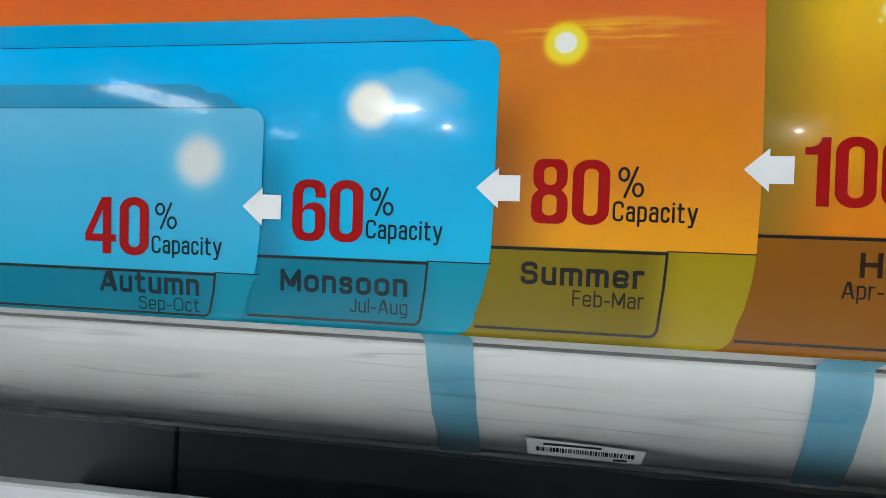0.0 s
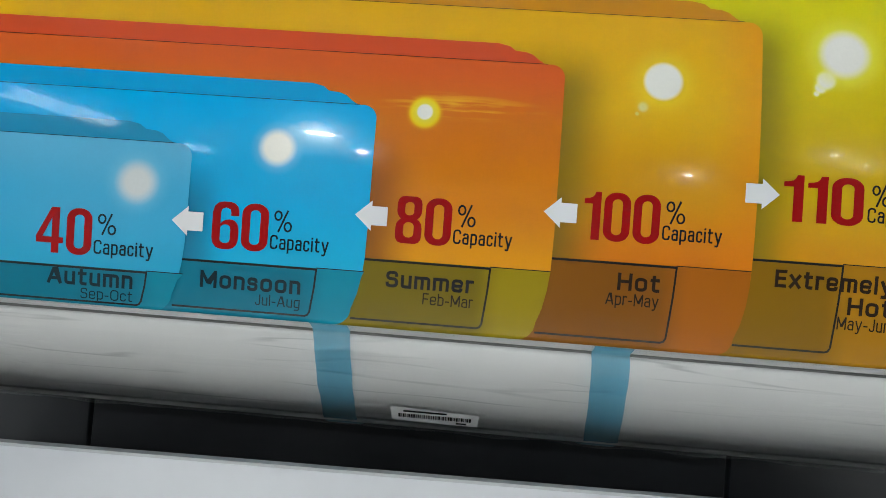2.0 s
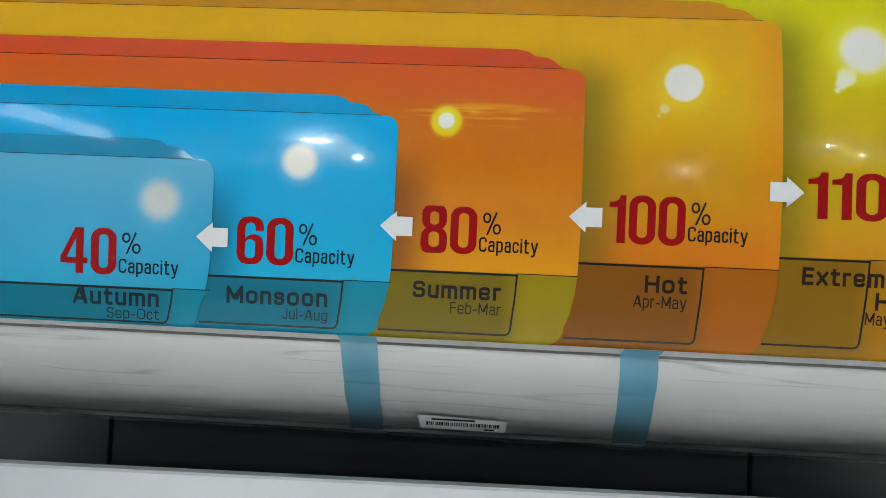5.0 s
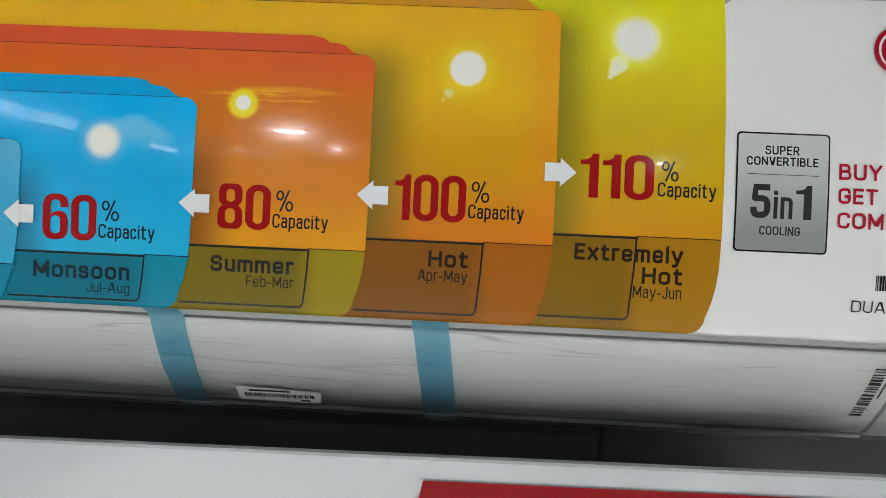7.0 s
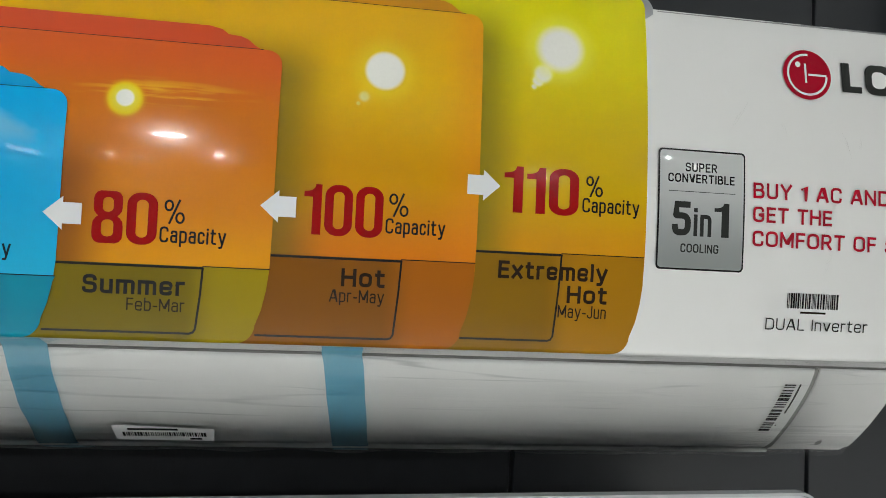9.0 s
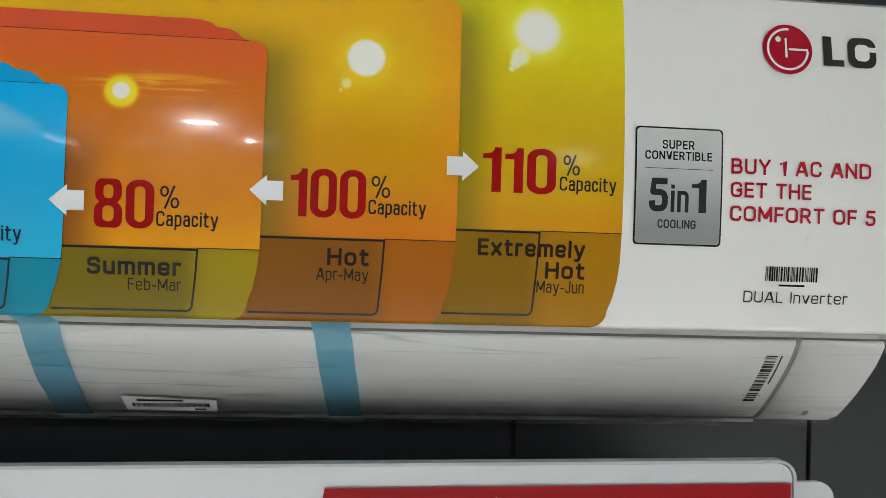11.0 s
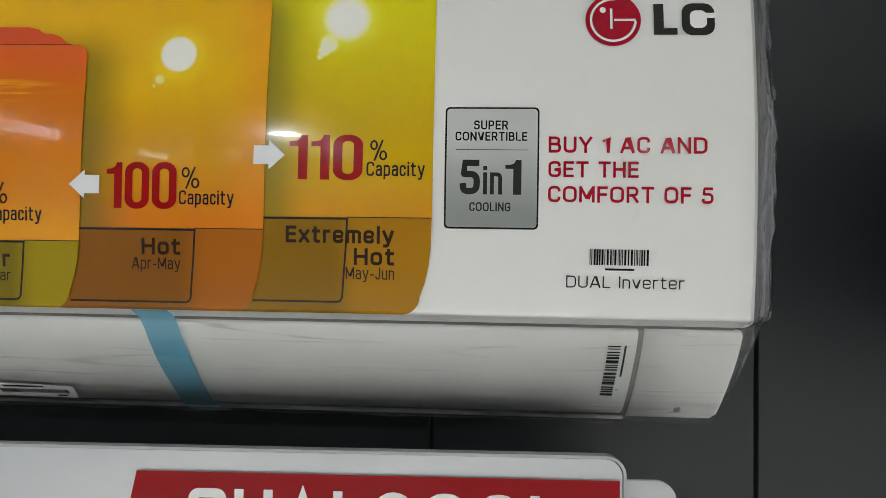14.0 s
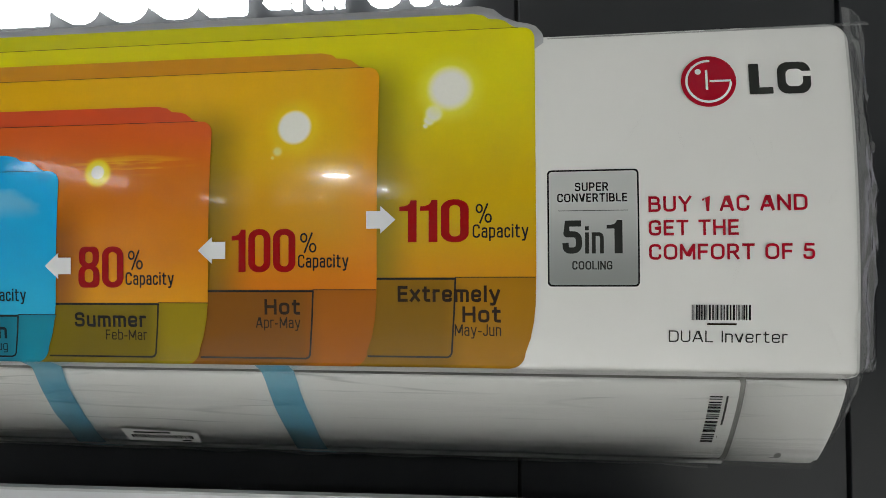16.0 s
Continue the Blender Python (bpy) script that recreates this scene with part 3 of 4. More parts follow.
part("end_cover", cover(0.4005, RIGHT - 0.001, RIGHT - 0.001), OFFWHITE, unit, "short curved end cover")
part("end_cover", cover(LEFT + 0.001, -0.474, LEFT + 0.001), OFFWHITE, unit)
part("gap_strip", recessed(0.3955, 0.4015), GREY_GAP, unit)
part("outlet_lip", boxed(-0.472, 0.3985, 0.0800, 0.11, 1.3757, 1.3790, bevel=0.001), WHITE, unit, "thin white lower lip")
part("outlet_recess", boxed(-0.472, 0.3985, 0.085, 0.114, 1.3790, 1.40), DARKPART, unit)
part("seam_filler", boxed(LEFT + 0.006, RIGHT - 0.006, 0.0245, 0.06, 1.4480, 1.460), GREY_GAP, unit)
for ob in unit.children:
    if ob.name.startswith(("air_flap", "end_cover")):
        for p in ob.data.polygons:
            p.use_smooth = abs(p.normal.x) < 0.5

# printed sheet and its five cards
BASE = 1.4583
sheet_poly = [(LEFT + 0.012, BASE + 0.0002), (0.230, BASE + 0.0002), (0.242, 1.468), (0.2475, 1.482), (0.2515, 1.53), (0.2520, 1.692), (0.2590, 1.697), (0.2590, 1.702), (0.2575, 1.7055), (0.2535, 1.7105), (0.2475, 1.7130), (0.2400, 1.7145), (0.2300, 1.7190), (0.2220, 1.7260), (0.2110, 1.7292), (LEFT + 0.012, 1.7292)]
sheet = part("printed_sheet", skin(sheet_poly, 0.0003), SIGNWHITE, unit, "white-edged glossy sheet stuck on the front", smooth=True)
bm = bmesh.new()
bm.from_mesh(sheet.data)
res = bmesh.ops.extrude_edge_only(bm, edges=[e for e in bm.edges if len(e.link_faces) == 1])
for v in res["geom"]:
    if isinstance(v, bmesh.types.BMVert):
        v.co.y += 0.0004
bm.to_mesh(sheet.data)
bm.free()


def leaf_poly(right, top, left):
    """A card's outline: a rounded upper corner, a lower one that sweeps in."""
    pts = [(left, BASE), (right - 0.020, BASE)]
    pts += [(right - 0.0205 + 0.0125 * math.sin(radians(a)), BASE + 0.012 * (1 - math.cos(radians(a)))) for a in range(12, 91, 13)]
    pts += [(right - 0.0045, 1.480), (right - 0.0020, 1.492), (right - 0.0006, 1.505), (right, 1.53)]
    pts += [(right - 0.009 + 0.009 * math.cos(radians(a)), top - 0.009 + 0.009 * math.sin(radians(a))) for a in range(0, 91, 15)]
    return pts + [(left, top)]


def back_poly(right, top, left):
    """The leaf behind it, which peeps out above in two steps."""
    return [(left, top - 0.02), (right - 0.014, top - 0.02), (right - 0.014, top + 0.0005), (right - 0.017, top + 0.0022), (right - 0.022, top + 0.0062), (right - 0.0265, top + 0.0078),
            (right - 0.034, top + 0.0085), (right - 0.038, top + 0.0115), (right - 0.046, top + 0.0132), (left, top + 0.0138)]


W_CORE, Y_HALO = (0.9, 0.89, 0.82, 1), ink(250, 225, 40)
CARDS = [
    # right, top, pocket line, pocket box right, number, season, months, rectangles
    dict(name="110", right=0.2525, top=1.7095, line=1.5232, boxr=0.1946, prev=0.1370, arrow=(0.1510, 1.5663, 1),
         stops=[(1.46, ink(145, 118, 8)), (1.524, ink(202, 140, 2)), (1.575, ink(198, 164, 2)), (1.69, ink(217, 208, 6))], shade=(0.137, 0.034, 1.690, ink(120, 108, 8)),
         tab=(ink(130, 94, 2), ink(160, 112, 2)), text=BROWNTEXT,
         suns=[(0.1725, 1.6355, 0.0016, 2.4, W_CORE, ink(225, 220, 60), 0.5), (0.1752, 1.6398, 0.0034, 1.9, W_CORE, ink(230, 225, 80), 0.4), (0.1788, 1.6450, 0.0056, 1.7, W_CORE, ink(235, 230, 90), 0.35),
               (0.1906, 1.6636, 0.0150, 2.0, W_CORE, ink(238, 232, 70), 0.28)],
         back=ink(205, 200, 8), side=None,
         words=[("110", 0.1540, 1.5495, 0.2040, 1.5812), ("%", 0.2092, 1.5628, 0.2215, 1.5771), ("Capacity", 0.2073, 1.5518, 0.2471, 1.5630), ("Extremely", 0.1523, 1.5065, 0.2267, 1.5180),
                ("Hot", 0.1995, 1.4918, 0.2272, 1.5033), ("May-Jun", 0.1939, 1.4821, 0.2272, 1.4904)]),
    dict(name="100", right=0.1370, top=1.6825, line=1.5141, boxr=0.0888, prev=0.0075, arrow=(-0.0005, 1.5447, -1),
         stops=[(1.46, ink(164, 100, 15)), (1.515, ink(205, 116, 2)), (1.57, ink(202, 145, 2)), (1.625, ink(222, 174, 4)), (1.675, ink(224, 170, 10))], shade=(0.0075, 0.040, 1.655, ink(112, 96, 12)),
         tab=(ink(126, 76, 4), ink(160, 90, 4)), text=BROWNTEXT,
         suns=[(0.0565, 1.6142, 0.0012, 2.6, ink(225, 215, 120), ink(225, 180, 30), 0.5), (0.0602, 1.6190, 0.0030, 2.4, ink(230, 222, 150), ink(230, 190, 40), 0.5), (0.0728, 1.6372, 0.0124, 2.2, W_CORE, ink(245, 205, 30), 0.14)],
         back=ink(208, 140, 14), side=(0.10, 0.137, 0.45, ink(222, 130, 10)),
         words=[("100", 0.0262, 1.5282, 0.0750, 1.5611), ("%", 0.0788, 1.5422, 0.0920, 1.5573), ("Capacity", 0.0775, 1.5308, 0.1159, 1.5422), ("Hot", 0.0513, 1.4967, 0.0788, 1.5081),
                ("Apr-May", 0.0444, 1.4867, 0.0788, 1.4948)]),
    dict(name="80", right=0.0075, top=1.6440, line=1.5041, boxr=-0.0328, prev=-0.1165, arrow=(-0.1256, 1.5335, -1),
         stops=[(1.46, ink(183, 150, 15)), (1.505, ink(218, 146, 2)), (1.548, ink(207, 124, 4)), (1.595, ink(203, 112, 10)), (1.64, ink(212, 92, 28))], shade=(-0.1165, 0.036, 1.585, ink(120, 62, 12)),
         tab=(ink(114, 98, 2), ink(148, 128, 2)), text=BLACK,
         suns=[(-0.0843, 1.6055, 0.0102, 1.35, ink(232, 205, 12), ink(226, 180, 10)), (-0.0843, 1.6060, 0.0052, 1.9, W_CORE, ink(240, 225, 90))],
         streak=(-0.062, 1.6110, 0.85, 5.0, ink(235, 170, 30)), back=ink(214, 78, 32), side=(-0.38, -0.02, -0.0, ink(230, 110, 20)),
         words=[("80", -0.0978, 1.5168, -0.0613, 1.5489), ("%", -0.0573, 1.5301, -0.0445, 1.5451), ("Capacity", -0.0590, 1.5181, -0.0199, 1.5293), ("Summer", -0.1019, 1.4866, -0.0429, 1.4977),
                ("Feb-Mar", -0.0764, 1.4768, -0.0426, 1.4845)]),
    dict(name="60", right=-0.1165, top=1.6078, line=1.4946, boxr=-0.1493, prev=-0.2400, arrow=(-0.2504, 1.5208, -1),
         stops=[(1.46, ink(18, 140, 165)), (1.495, ink(26, 170, 214)), (1.55, ink(8, 164, 218)), (1.605, ink(0, 170, 232))], shade=(-0.2400, 0.030, 1.560, ink(18, 104, 140)),
         tab=(ink(0, 108, 132), ink(4, 130, 156)), text=TEALTEXT,
         suns=[(-0.1819, 1.5748, 0.0112, 1.8, W_CORE, ink(120, 190, 225), 0.3)], cloud=(-0.1640, 1.5800, 0.52, 1.15, ink(120, 190, 222)), back=ink(0, 160, 218), side=None,
         words=[("60", -0.2223, 1.5037, -0.1844, 1.5364), ("%", -0.1806, 1.5177, -0.1674, 1.5325), ("Capacity", -0.1821, 1.5054, -0.1420, 1.5168), ("Monsoon", -0.2287, 1.4768, -0.1594, 1.4884),
                ("Jul-Aug", -0.1900, 1.4675, -0.1593, 1.4748)]),
    dict(name="40", right=-0.2400, top=1.5730, line=1.4835, boxr=-0.2661, prev=None, arrow=None,
         stops=[(1.46, ink(14, 140, 165)), (1.484, ink(40, 160, 200)), (1.53, ink(62, 164, 206)), (1.57, ink(88, 172, 210))], shade=None,
         tab=(ink(0, 108, 132), ink(4, 126, 150)), text=TEALTEXT,
         suns=[(-0.2765, 1.5447, 0.0122, 2.1, ink(200, 205, 205), ink(110, 185, 215), 0.45)], back=ink(30, 140, 185), side=None,
         words=[("40", -0.3447, 1.4921, -0.3063, 1.5245), ("%", -0.3022, 1.5067, -0.2884, 1.5214), ("Capacity", -0.3039, 1.4930, -0.2622, 1.5045), ("Autumn", -0.3360, 1.4714, -0.2755, 1.4830),
                ("Sep-Oct", -0.3120, 1.4625, -0.2753, 1.4698)]),
]
SOFTTEXT = plain("grey_print_ink", (0.016, 0.011, 0.006, 1), 0.12, spec=0.25)
for k, c in enumerate(CARDS):
    off = 0.0013 + 0.0009 * k
    left = LEFT + 0.014
    mat = print_material("card_print_" + "abcde"[k], c["stops"], c.get("shade"), c["suns"], c.get("cloud"), c.get("streak"), c.get("side"))
    card = part("card", skin(leaf_poly(c["right"], c["top"], left), off), mat, unit, "printed season card", smooth=True)
    card.name = "card"
    g = Graph("card_back_" + "abcde"[k], 0.08, spec=0.3, coat=0.3)
    g.colour(g.mix(g.noise(40, 3, (0.2, 1, 1)), c["back"], tuple(v * 0.85 for v in c["back"][:3]) + (1,)))
    part("back_leaf", skin(back_poly(c["right"], c["top"], left), off - 0.0004), g.m, card, "leaf peeping out behind", smooth=True)
    top, r = c["top"], c["right"]
    part("edge_line", skin(stroke([(left, top + 0.0001), (r - 0.012, top + 0.0001)], 0.0004), off + 0.0001), c["text"], card)
    # pocket at the foot
    z1, bx, pl = c["line"], c["boxr"], c["prev"] + 0.0006 if c["prev"] else left
    g = Graph("pocket_print_" + "abcde"[k], 0.30, spec=0.12, coat=0.16)
    cc = g.coords()
    g.colour(g.mix(g.ramp(cc[0], bx - 0.012, bx + 0.01), c["tab"][0], c["tab"][1]))
    foot = [(x, z) for x, z in leaf_poly(r, top, left) if z < z1 + 0.0008]
    foot = [(x if k2 else left, z) for k2, (x, z) in enumerate(foot)]
    foot += [(r - 0.0006, z1 + 0.0010), (left, z1 + 0.0010)]
    part("pocket", skin(foot, off + 0.0001, front, 0.0025), g.m, card, smooth=True)
    lo = (1.4663, 1.4640, 1.4637, 1.4627, 1.4607)[k]
    part("pocket_line", skin(stroke([(left if not c["prev"] else c["prev"] - 0.004, z1), (bx, z1)], 0.0015), off + 0.0002), BLACK, card)
    part("pocket_line", skin(stroke([(bx - 0.0003, z1 + 0.0011), (r - 0.0004, z1 + 0.0011)], 0.0006), off + 0.0002), BLACK, card)
    part("pocket_line", skin(stroke([(bx, z1 + 0.0006), (bx - 0.0010, z1 - 0.4 * (z1 - lo)), (bx - 0.0032, lo + 0.0030), (bx - 0.0045, lo + 0.0008), (bx - 0.0066, lo)], 0.0013), off + 0.0002), BLACK, card)
    part("pocket_line", skin(stroke([(left if not c["prev"] else c["prev"] - 0.008, lo), (bx - 0.0064, lo)], 0.0013), off + 0.0002), BLACK, card)
    for n, (text, x0, z0, xx, zz) in enumerate(c["words"]):
        if n == 0:
            numerals("number", text, x0 - 0.0003, z0 + 0.0002, xx + 0.0006, zz - 0.0009, RED, card, off + 0.0004)
            continue
        if n == 1:
            percent(x0, z0 + 0.0003, xx, zz, c["text"] if k > 2 else BLACK, card, off + 0.0004)
            continue
        if n == 2:
            z0, zz = z0 + 0.0007, z0 + 0.0104
        kind, m, bold = (("caption", c["text"] if k > 2 else BLACK, 0.125) if n == 2
                         else ("season_name", c["text"], 0.185) if not ("-" in text) else ("month_span", c["text"] if k > 2 else SOFTTEXT, 0.105))
        words(kind, text, x0, z0, xx, zz, m, card, off + 0.0004, bold)
for k, c in enumerate(CARDS):
    if c["arrow"]:
        ax, az, s = c["arrow"]
        s = -s
        # white arrow that lies over the edge of two cards
        pts = [(ax, az), (ax + s * 0.0112, az - 0.0101), (ax + s * 0.0112, az - 0.0064), (ax + s * 0.0218, az - 0.0064), (ax + s * 0.0218, az + 0.0064), (ax + s * 0.0112, az + 0.0064),
               (ax + s * 0.0112, az + 0.0101)]
        part("arrow", skin(pts if s > 0 else pts[::-1], 0.0013 + 0.0009 * (k + 1) + 0.0004), ARROW, sheet, "white printed arrow")

# badge and lettering on the white part
g = Graph("silver_badge_print", 0.3, metal=0.0, coat=0.5)
cz = g.coords()
badge_col = g.mix(g.ramp(cz[2], 1.520, 1.59), ink(128, 132, 132), ink(182, 184, 184))
g.colour(badge_col)
badge = part("badge", skin(rounded(0.2605, 1.5175, 0.3240, 1.6003, 0.003), 0.0008), BLACK, unit, "silver badge with a black outline")
part("badge_face", skin(rounded(0.2617, 1.5187, 0.3228, 1.5991, 0.0024), 0.0010), g.m, badge)
part("rule", skin(stroke([(0.2679, 1.5711), (0.3165, 1.5711)], 0.0004), 0.0012), CHAR, badge)
words("caption", "SUPER", 0.2799, 1.5849, 0.3030, 1.5911, BLACK, badge, 0.0012, 0.17)
words("caption", "CONVERTIBLE", 0.2675, 1.5772, 0.3159, 1.5833, BLACK, badge, 0.0012, 0.17)
words("number", "5", 0.2710, 1.5408, 0.2845, 1.5642, CHAR, badge, 0.0012, 0.185)
words("caption", "in", 0.2866, 1.5408, 0.2995, 1.5600, CHAR, badge, 0.0012, 0.14)
numerals("number", "1", 0.3015, 1.5408, 0.3125, 1.5642, CHAR, badge, 0.0012)
words("caption", "COOLING", 0.2776, 1.5295, 0.3052, 1.5355, CHAR, badge, 0.0012, 0.16)
words("slogan_line", "BUY 1 AC AND", 0.3303, 1.5695, 0.4350, 1.5805, CRIMSON, unit, 0.0008, 0.165)
words("slogan_line", "GET THE", 0.3303, 1.5530, 0.3901, 1.5638, CRIMSON, unit, 0.0008, 0.165)
words("slogan_line", "COMFORT OF 5", 0.3303, 1.5362, 0.4391, 1.5471, CRIMSON, unit, 0.0008, 0.165)
words("model_line", "DUAL Inverter", 0.3434, 1.4791, 0.4215, 1.4872, CHAR, unit, 0.0008, 0.11)


def bars(x0, x1, z0, z1, off, surf, seed, upright=True, n=34):
    rnd = random.Random(seed)
    bm = bmesh.new()
    lo, hi = (x0, x1) if upright else (z0, z1)
    pos = lo
    unit_w = (hi - lo) / (n * 2.05)
    while pos < hi - unit_w:
        w = unit_w * rnd.choice((0.7, 1, 1, 1.8, 2.4))
        a, b = pos, min(pos + w, hi)
        if upright:
            skin([(a, z0), (b, z0), (b, z1), (a, z1)], off, surf, 0.02, bm)
        else:
            skin([(x0, a), (x1, a), (x1, b), (x0, b)], off, surf, 0.02, bm)
        pos = b + unit_w * rnd.choice((0.7, 1, 1, 1.6))
    return bm


tagged(part("bar_code", bars(0.3587, 0.3988, 1.4945, 1.5051, 0.0006, front, 3), BLACK, unit), kind="stuff")
part("serial_bar", skin(rounded(0.3690, 1.4910, 0.3885, 1.4924, 0.0003), 0.0006), SOFTTEXT, unit)

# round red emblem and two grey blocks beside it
emblem = part("emblem", skin(disc(0.3735, 1.6618, 0.0187, 48), 0.0012), CRIMSON, unit, "round red emblem with pale line work")
arc = [(0.3735 + 0.0150 * math.cos(radians(a)), 1.6618 + 0.0150 * math.sin(radians(a))) for a in range(85, 361, 8)]
part("emblem_ring", skin(stroke(arc, 0.0016), 0.0015), ARROW, emblem)
part("emblem_stroke", skin(stroke([(0.3742, 1.6618), (0.3885, 1.6618)], 0.0015), 0.0015), ARROW, emblem)
part("emblem_stroke", skin(stroke([(0.3722, 1.6700), (0.3722, 1.6555)], 0.0016), 0.0015), ARROW, emblem)
part("emblem_dot", skin(disc(0.3665, 1.6690, 0.0021, 16), 0.0015), ARROW, emblem)
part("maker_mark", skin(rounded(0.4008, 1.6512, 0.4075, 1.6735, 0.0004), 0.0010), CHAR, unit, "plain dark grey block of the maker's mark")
part("maker_mark", skin(rounded(0.4075, 1.6512, 0.4165, 1.6560, 0.0004), 0.0010), CHAR, unit)
part("maker_mark", skin(rounded(0.4195, 1.6508, 0.4415, 1.6738, 0.007), 0.0010), CHAR, unit)
part("maker_mark_hole", skin(rounded(0.4250, 1.6560, 0.4362, 1.6686, 0.004), 0.0012), WHITE, unit)
part("maker_mark_hole", skin(rounded(0.4340, 1.6632, 0.4420, 1.6668, 0.0003), 0.0012), WHITE, unit)

# stickers on the flap
tag_poly = [(-0.0990, 1.3960), (-0.0980, 1.3832), (-0.0330, 1.3822), (-0.0315, 1.3932)]
label = part("paper_label", skin(tag_poly, 0.0052, flap, 0.003), PAPER, unit, "white paper bar code label")
tagged(part("bar_code", bars(-0.0930, -0.0370, 1.3864, 1.3900, 0.0056, flap, 5, n=40), BLACK, label), kind="stuff")
part("text_bar", skin(rounded(-0.0890, 1.3916, -0.0560, 1.3932, 0.0003), 0.0056, flap), BLACK, label)
part("text_bar", skin(rounded(-0.0490, 1.3835, -0.0410, 1.3850, 0.0003), 0.0056, flap), BLACK, label)
tagged(part("bar_code", bars(0.3765, 0.3855, 1.3975, 1.4388, 0.0006, flap, 9, upright=False, n=19), BLACK, unit), kind="stuff")
part("text_bar", skin(rounded(0.3880, 1.4138, 0.3895, 1.4385, 0.0003), 0.0006, flap), CHAR, unit)
part("text_bar", skin(rounded(0.3872, 1.4024, 0.3882, 1.4034, 0.0003), 0.0006, flap), CHAR, unit)
part("small_stamp", skin(disc(0.4370, 1.3860, 0.0026, 18), 0.0006, flap), GREY_GAP, unit)
part("small_stamp", skin(rounded(0.4315, 1.3834, 0.4390, 1.3840, 0.0002), 0.0006, flap), GREY_GAP, unit)


def tape(x_top, x_bot, width, seed):
    """A strip of blue tape over the flap, curling under its foot."""
    rnd = random.Random(seed)
    bm = bmesh.new()
    rows = []
    way = [(min(front(z), 0.0192) - 0.0022, z) for z in (1.4581, 1.4560, 1.4535)]
    way += [(flap(z) - 0.0016, z) for z in (1.4510, 1.4440, 1.4360, 1.4280, 1.4200, 1.4120, 1.4058, 1.3985, 1.3922, 1.3878, 1.3835)]
    way += [(0.0780, 1.3785), (0.0880, 1.3732), (0.1020, 1.3690), (0.1180, 1.3668)]
    for n, (y, z) in enumerate(way):
        f = min(1.0, (way[0][1] - z) / 0.081)
        cx = x_top + (x_bot - x_top) * f
        j = rnd.uniform(-0.0004, 0.0004)
        rows.append([bm.verts.new((cx + (u - 0.5) * width + j, y - 0.0005 * math.sin(u * 9 + n), z)) for u in (0, 0.25, 0.5, 0.75, 1)])
    for a, b in zip(rows, rows[1:]):
        for k in range(4):
            bm.faces.new((a[k], a[k + 1], b[k + 1], b[k]))
    return part("tape_strip", bm, TAPE, unit, "pale blue packing tape", smooth=True)


tape(-0.1400, -0.1400, 0.0262, 1)
tape(0.0537, 0.0630, 0.0262, 2)


def sheet_grid(nu, nv, place):
    bm = bmesh.new()
    rows = [[bm.verts.new(place(u / nu, v / nv)) for v in range(nv + 1)] for u in range(nu + 1)]
    for a, b in zip(rows, rows[1:]):
        for k in range(nv):
            bm.faces.new((a[k], a[k + 1], b[k + 1], b[k]))
    return bm


def crease(x, y, z, s):
    return noise.noise(Vector((x * s, y * s, z * s)))


def flap_film(u, v):
    x = -0.50 + 0.965 * u
    z = 1.4585 - 0.0845 * v
    y = (flap(z) if z < 1.449 else min(front(z) + 0.001, 0.0222)) - 0.0030 - 0.0003 * crease(x * 0.25, 0.3, z * 2.2, 60) - 0.0002 * crease(x, 1.3, z * 3, 90)
    y -= 0.0008 * max(0.0, 1 - abs(crease(x * 0.16, 2.1, z * 1.5, 70)) * 14) * max(0.0, min(1.0, 0.45 + 2.0 * crease(x, 8.1, z * 0.5, 9)))
    if v > 0.93:
        z -= 0.0025 * crease(x, 5, 0, 25) + 0.001
    return (x, y, z)


part("film_wrap", sheet_grid(220, 44, flap_film), FLAPFILM, unit, "creased clear film over the flap", smooth=True)


def side_film(u, v):
    z = 1.3840 + 0.3290 * u
    edge = RIGHT + 0.0180 + 0.0024 * crease(0, 0, z, 16) + 0.0006 * crease(0, 3, z, 60)
    if z < 1.470:
        edge -= (1.470 - z) * 0.12
    x = RIGHT - 0.003 + (edge - RIGHT + 0.003) * v
    y0 = (front(z) if z > 1.455 else flap(z) + 0.002) - 0.0015
    y = y0 + 0.018 * v ** 1.5 + 0.003 * crease(x * 2.5, 0, z * 0.5, 45) * v + 0.001 * crease(x * 2, 7, z, 110) * v
    y -= 0.003 * v * max(0.0, 1 - abs(crease(x * 1.6, 3.3, z * 0.35, 60)) * 8)
    return (x, y, z)


part("film_wrap", sheet_grid(200, 14, side_film), FILM, unit, "crinkled clear film past the end", smooth=True)


def film_crease(x, z, length, lean, wide, seed):
    """A short raised fold of clear film lying on the white front."""
    rnd = random.Random(seed)
    bm = bmesh.new()
    rows = []
    for k in range(9):
        f = k / 8
        taper = math.sin(math.pi * min(0.97, max(0.03, f)))
        cz = z + (f - 0.5) * length
        cx = x + lean * (f - 0.5) * length + rnd.uniform(-0.0003, 0.0003)
        row = []
        for a in range(7):
            g = a / 6
            px = cx + (g - 0.5) * wide * (0.3 + 0.7 * taper)
            row.append(bm.verts.new((px, front(cz) - 0.0006 - 0.0011 * taper * math.sin(math.pi * g), cz)))
        rows.append(row)
    for a, b in zip(rows, rows[1:]):
        for k in range(6):
            bm.faces.new((a[k], a[k + 1], b[k + 1], b[k]))
    return part("film_crease", bm, FACEFILM, unit, "short shiny fold of clear film", smooth=True)


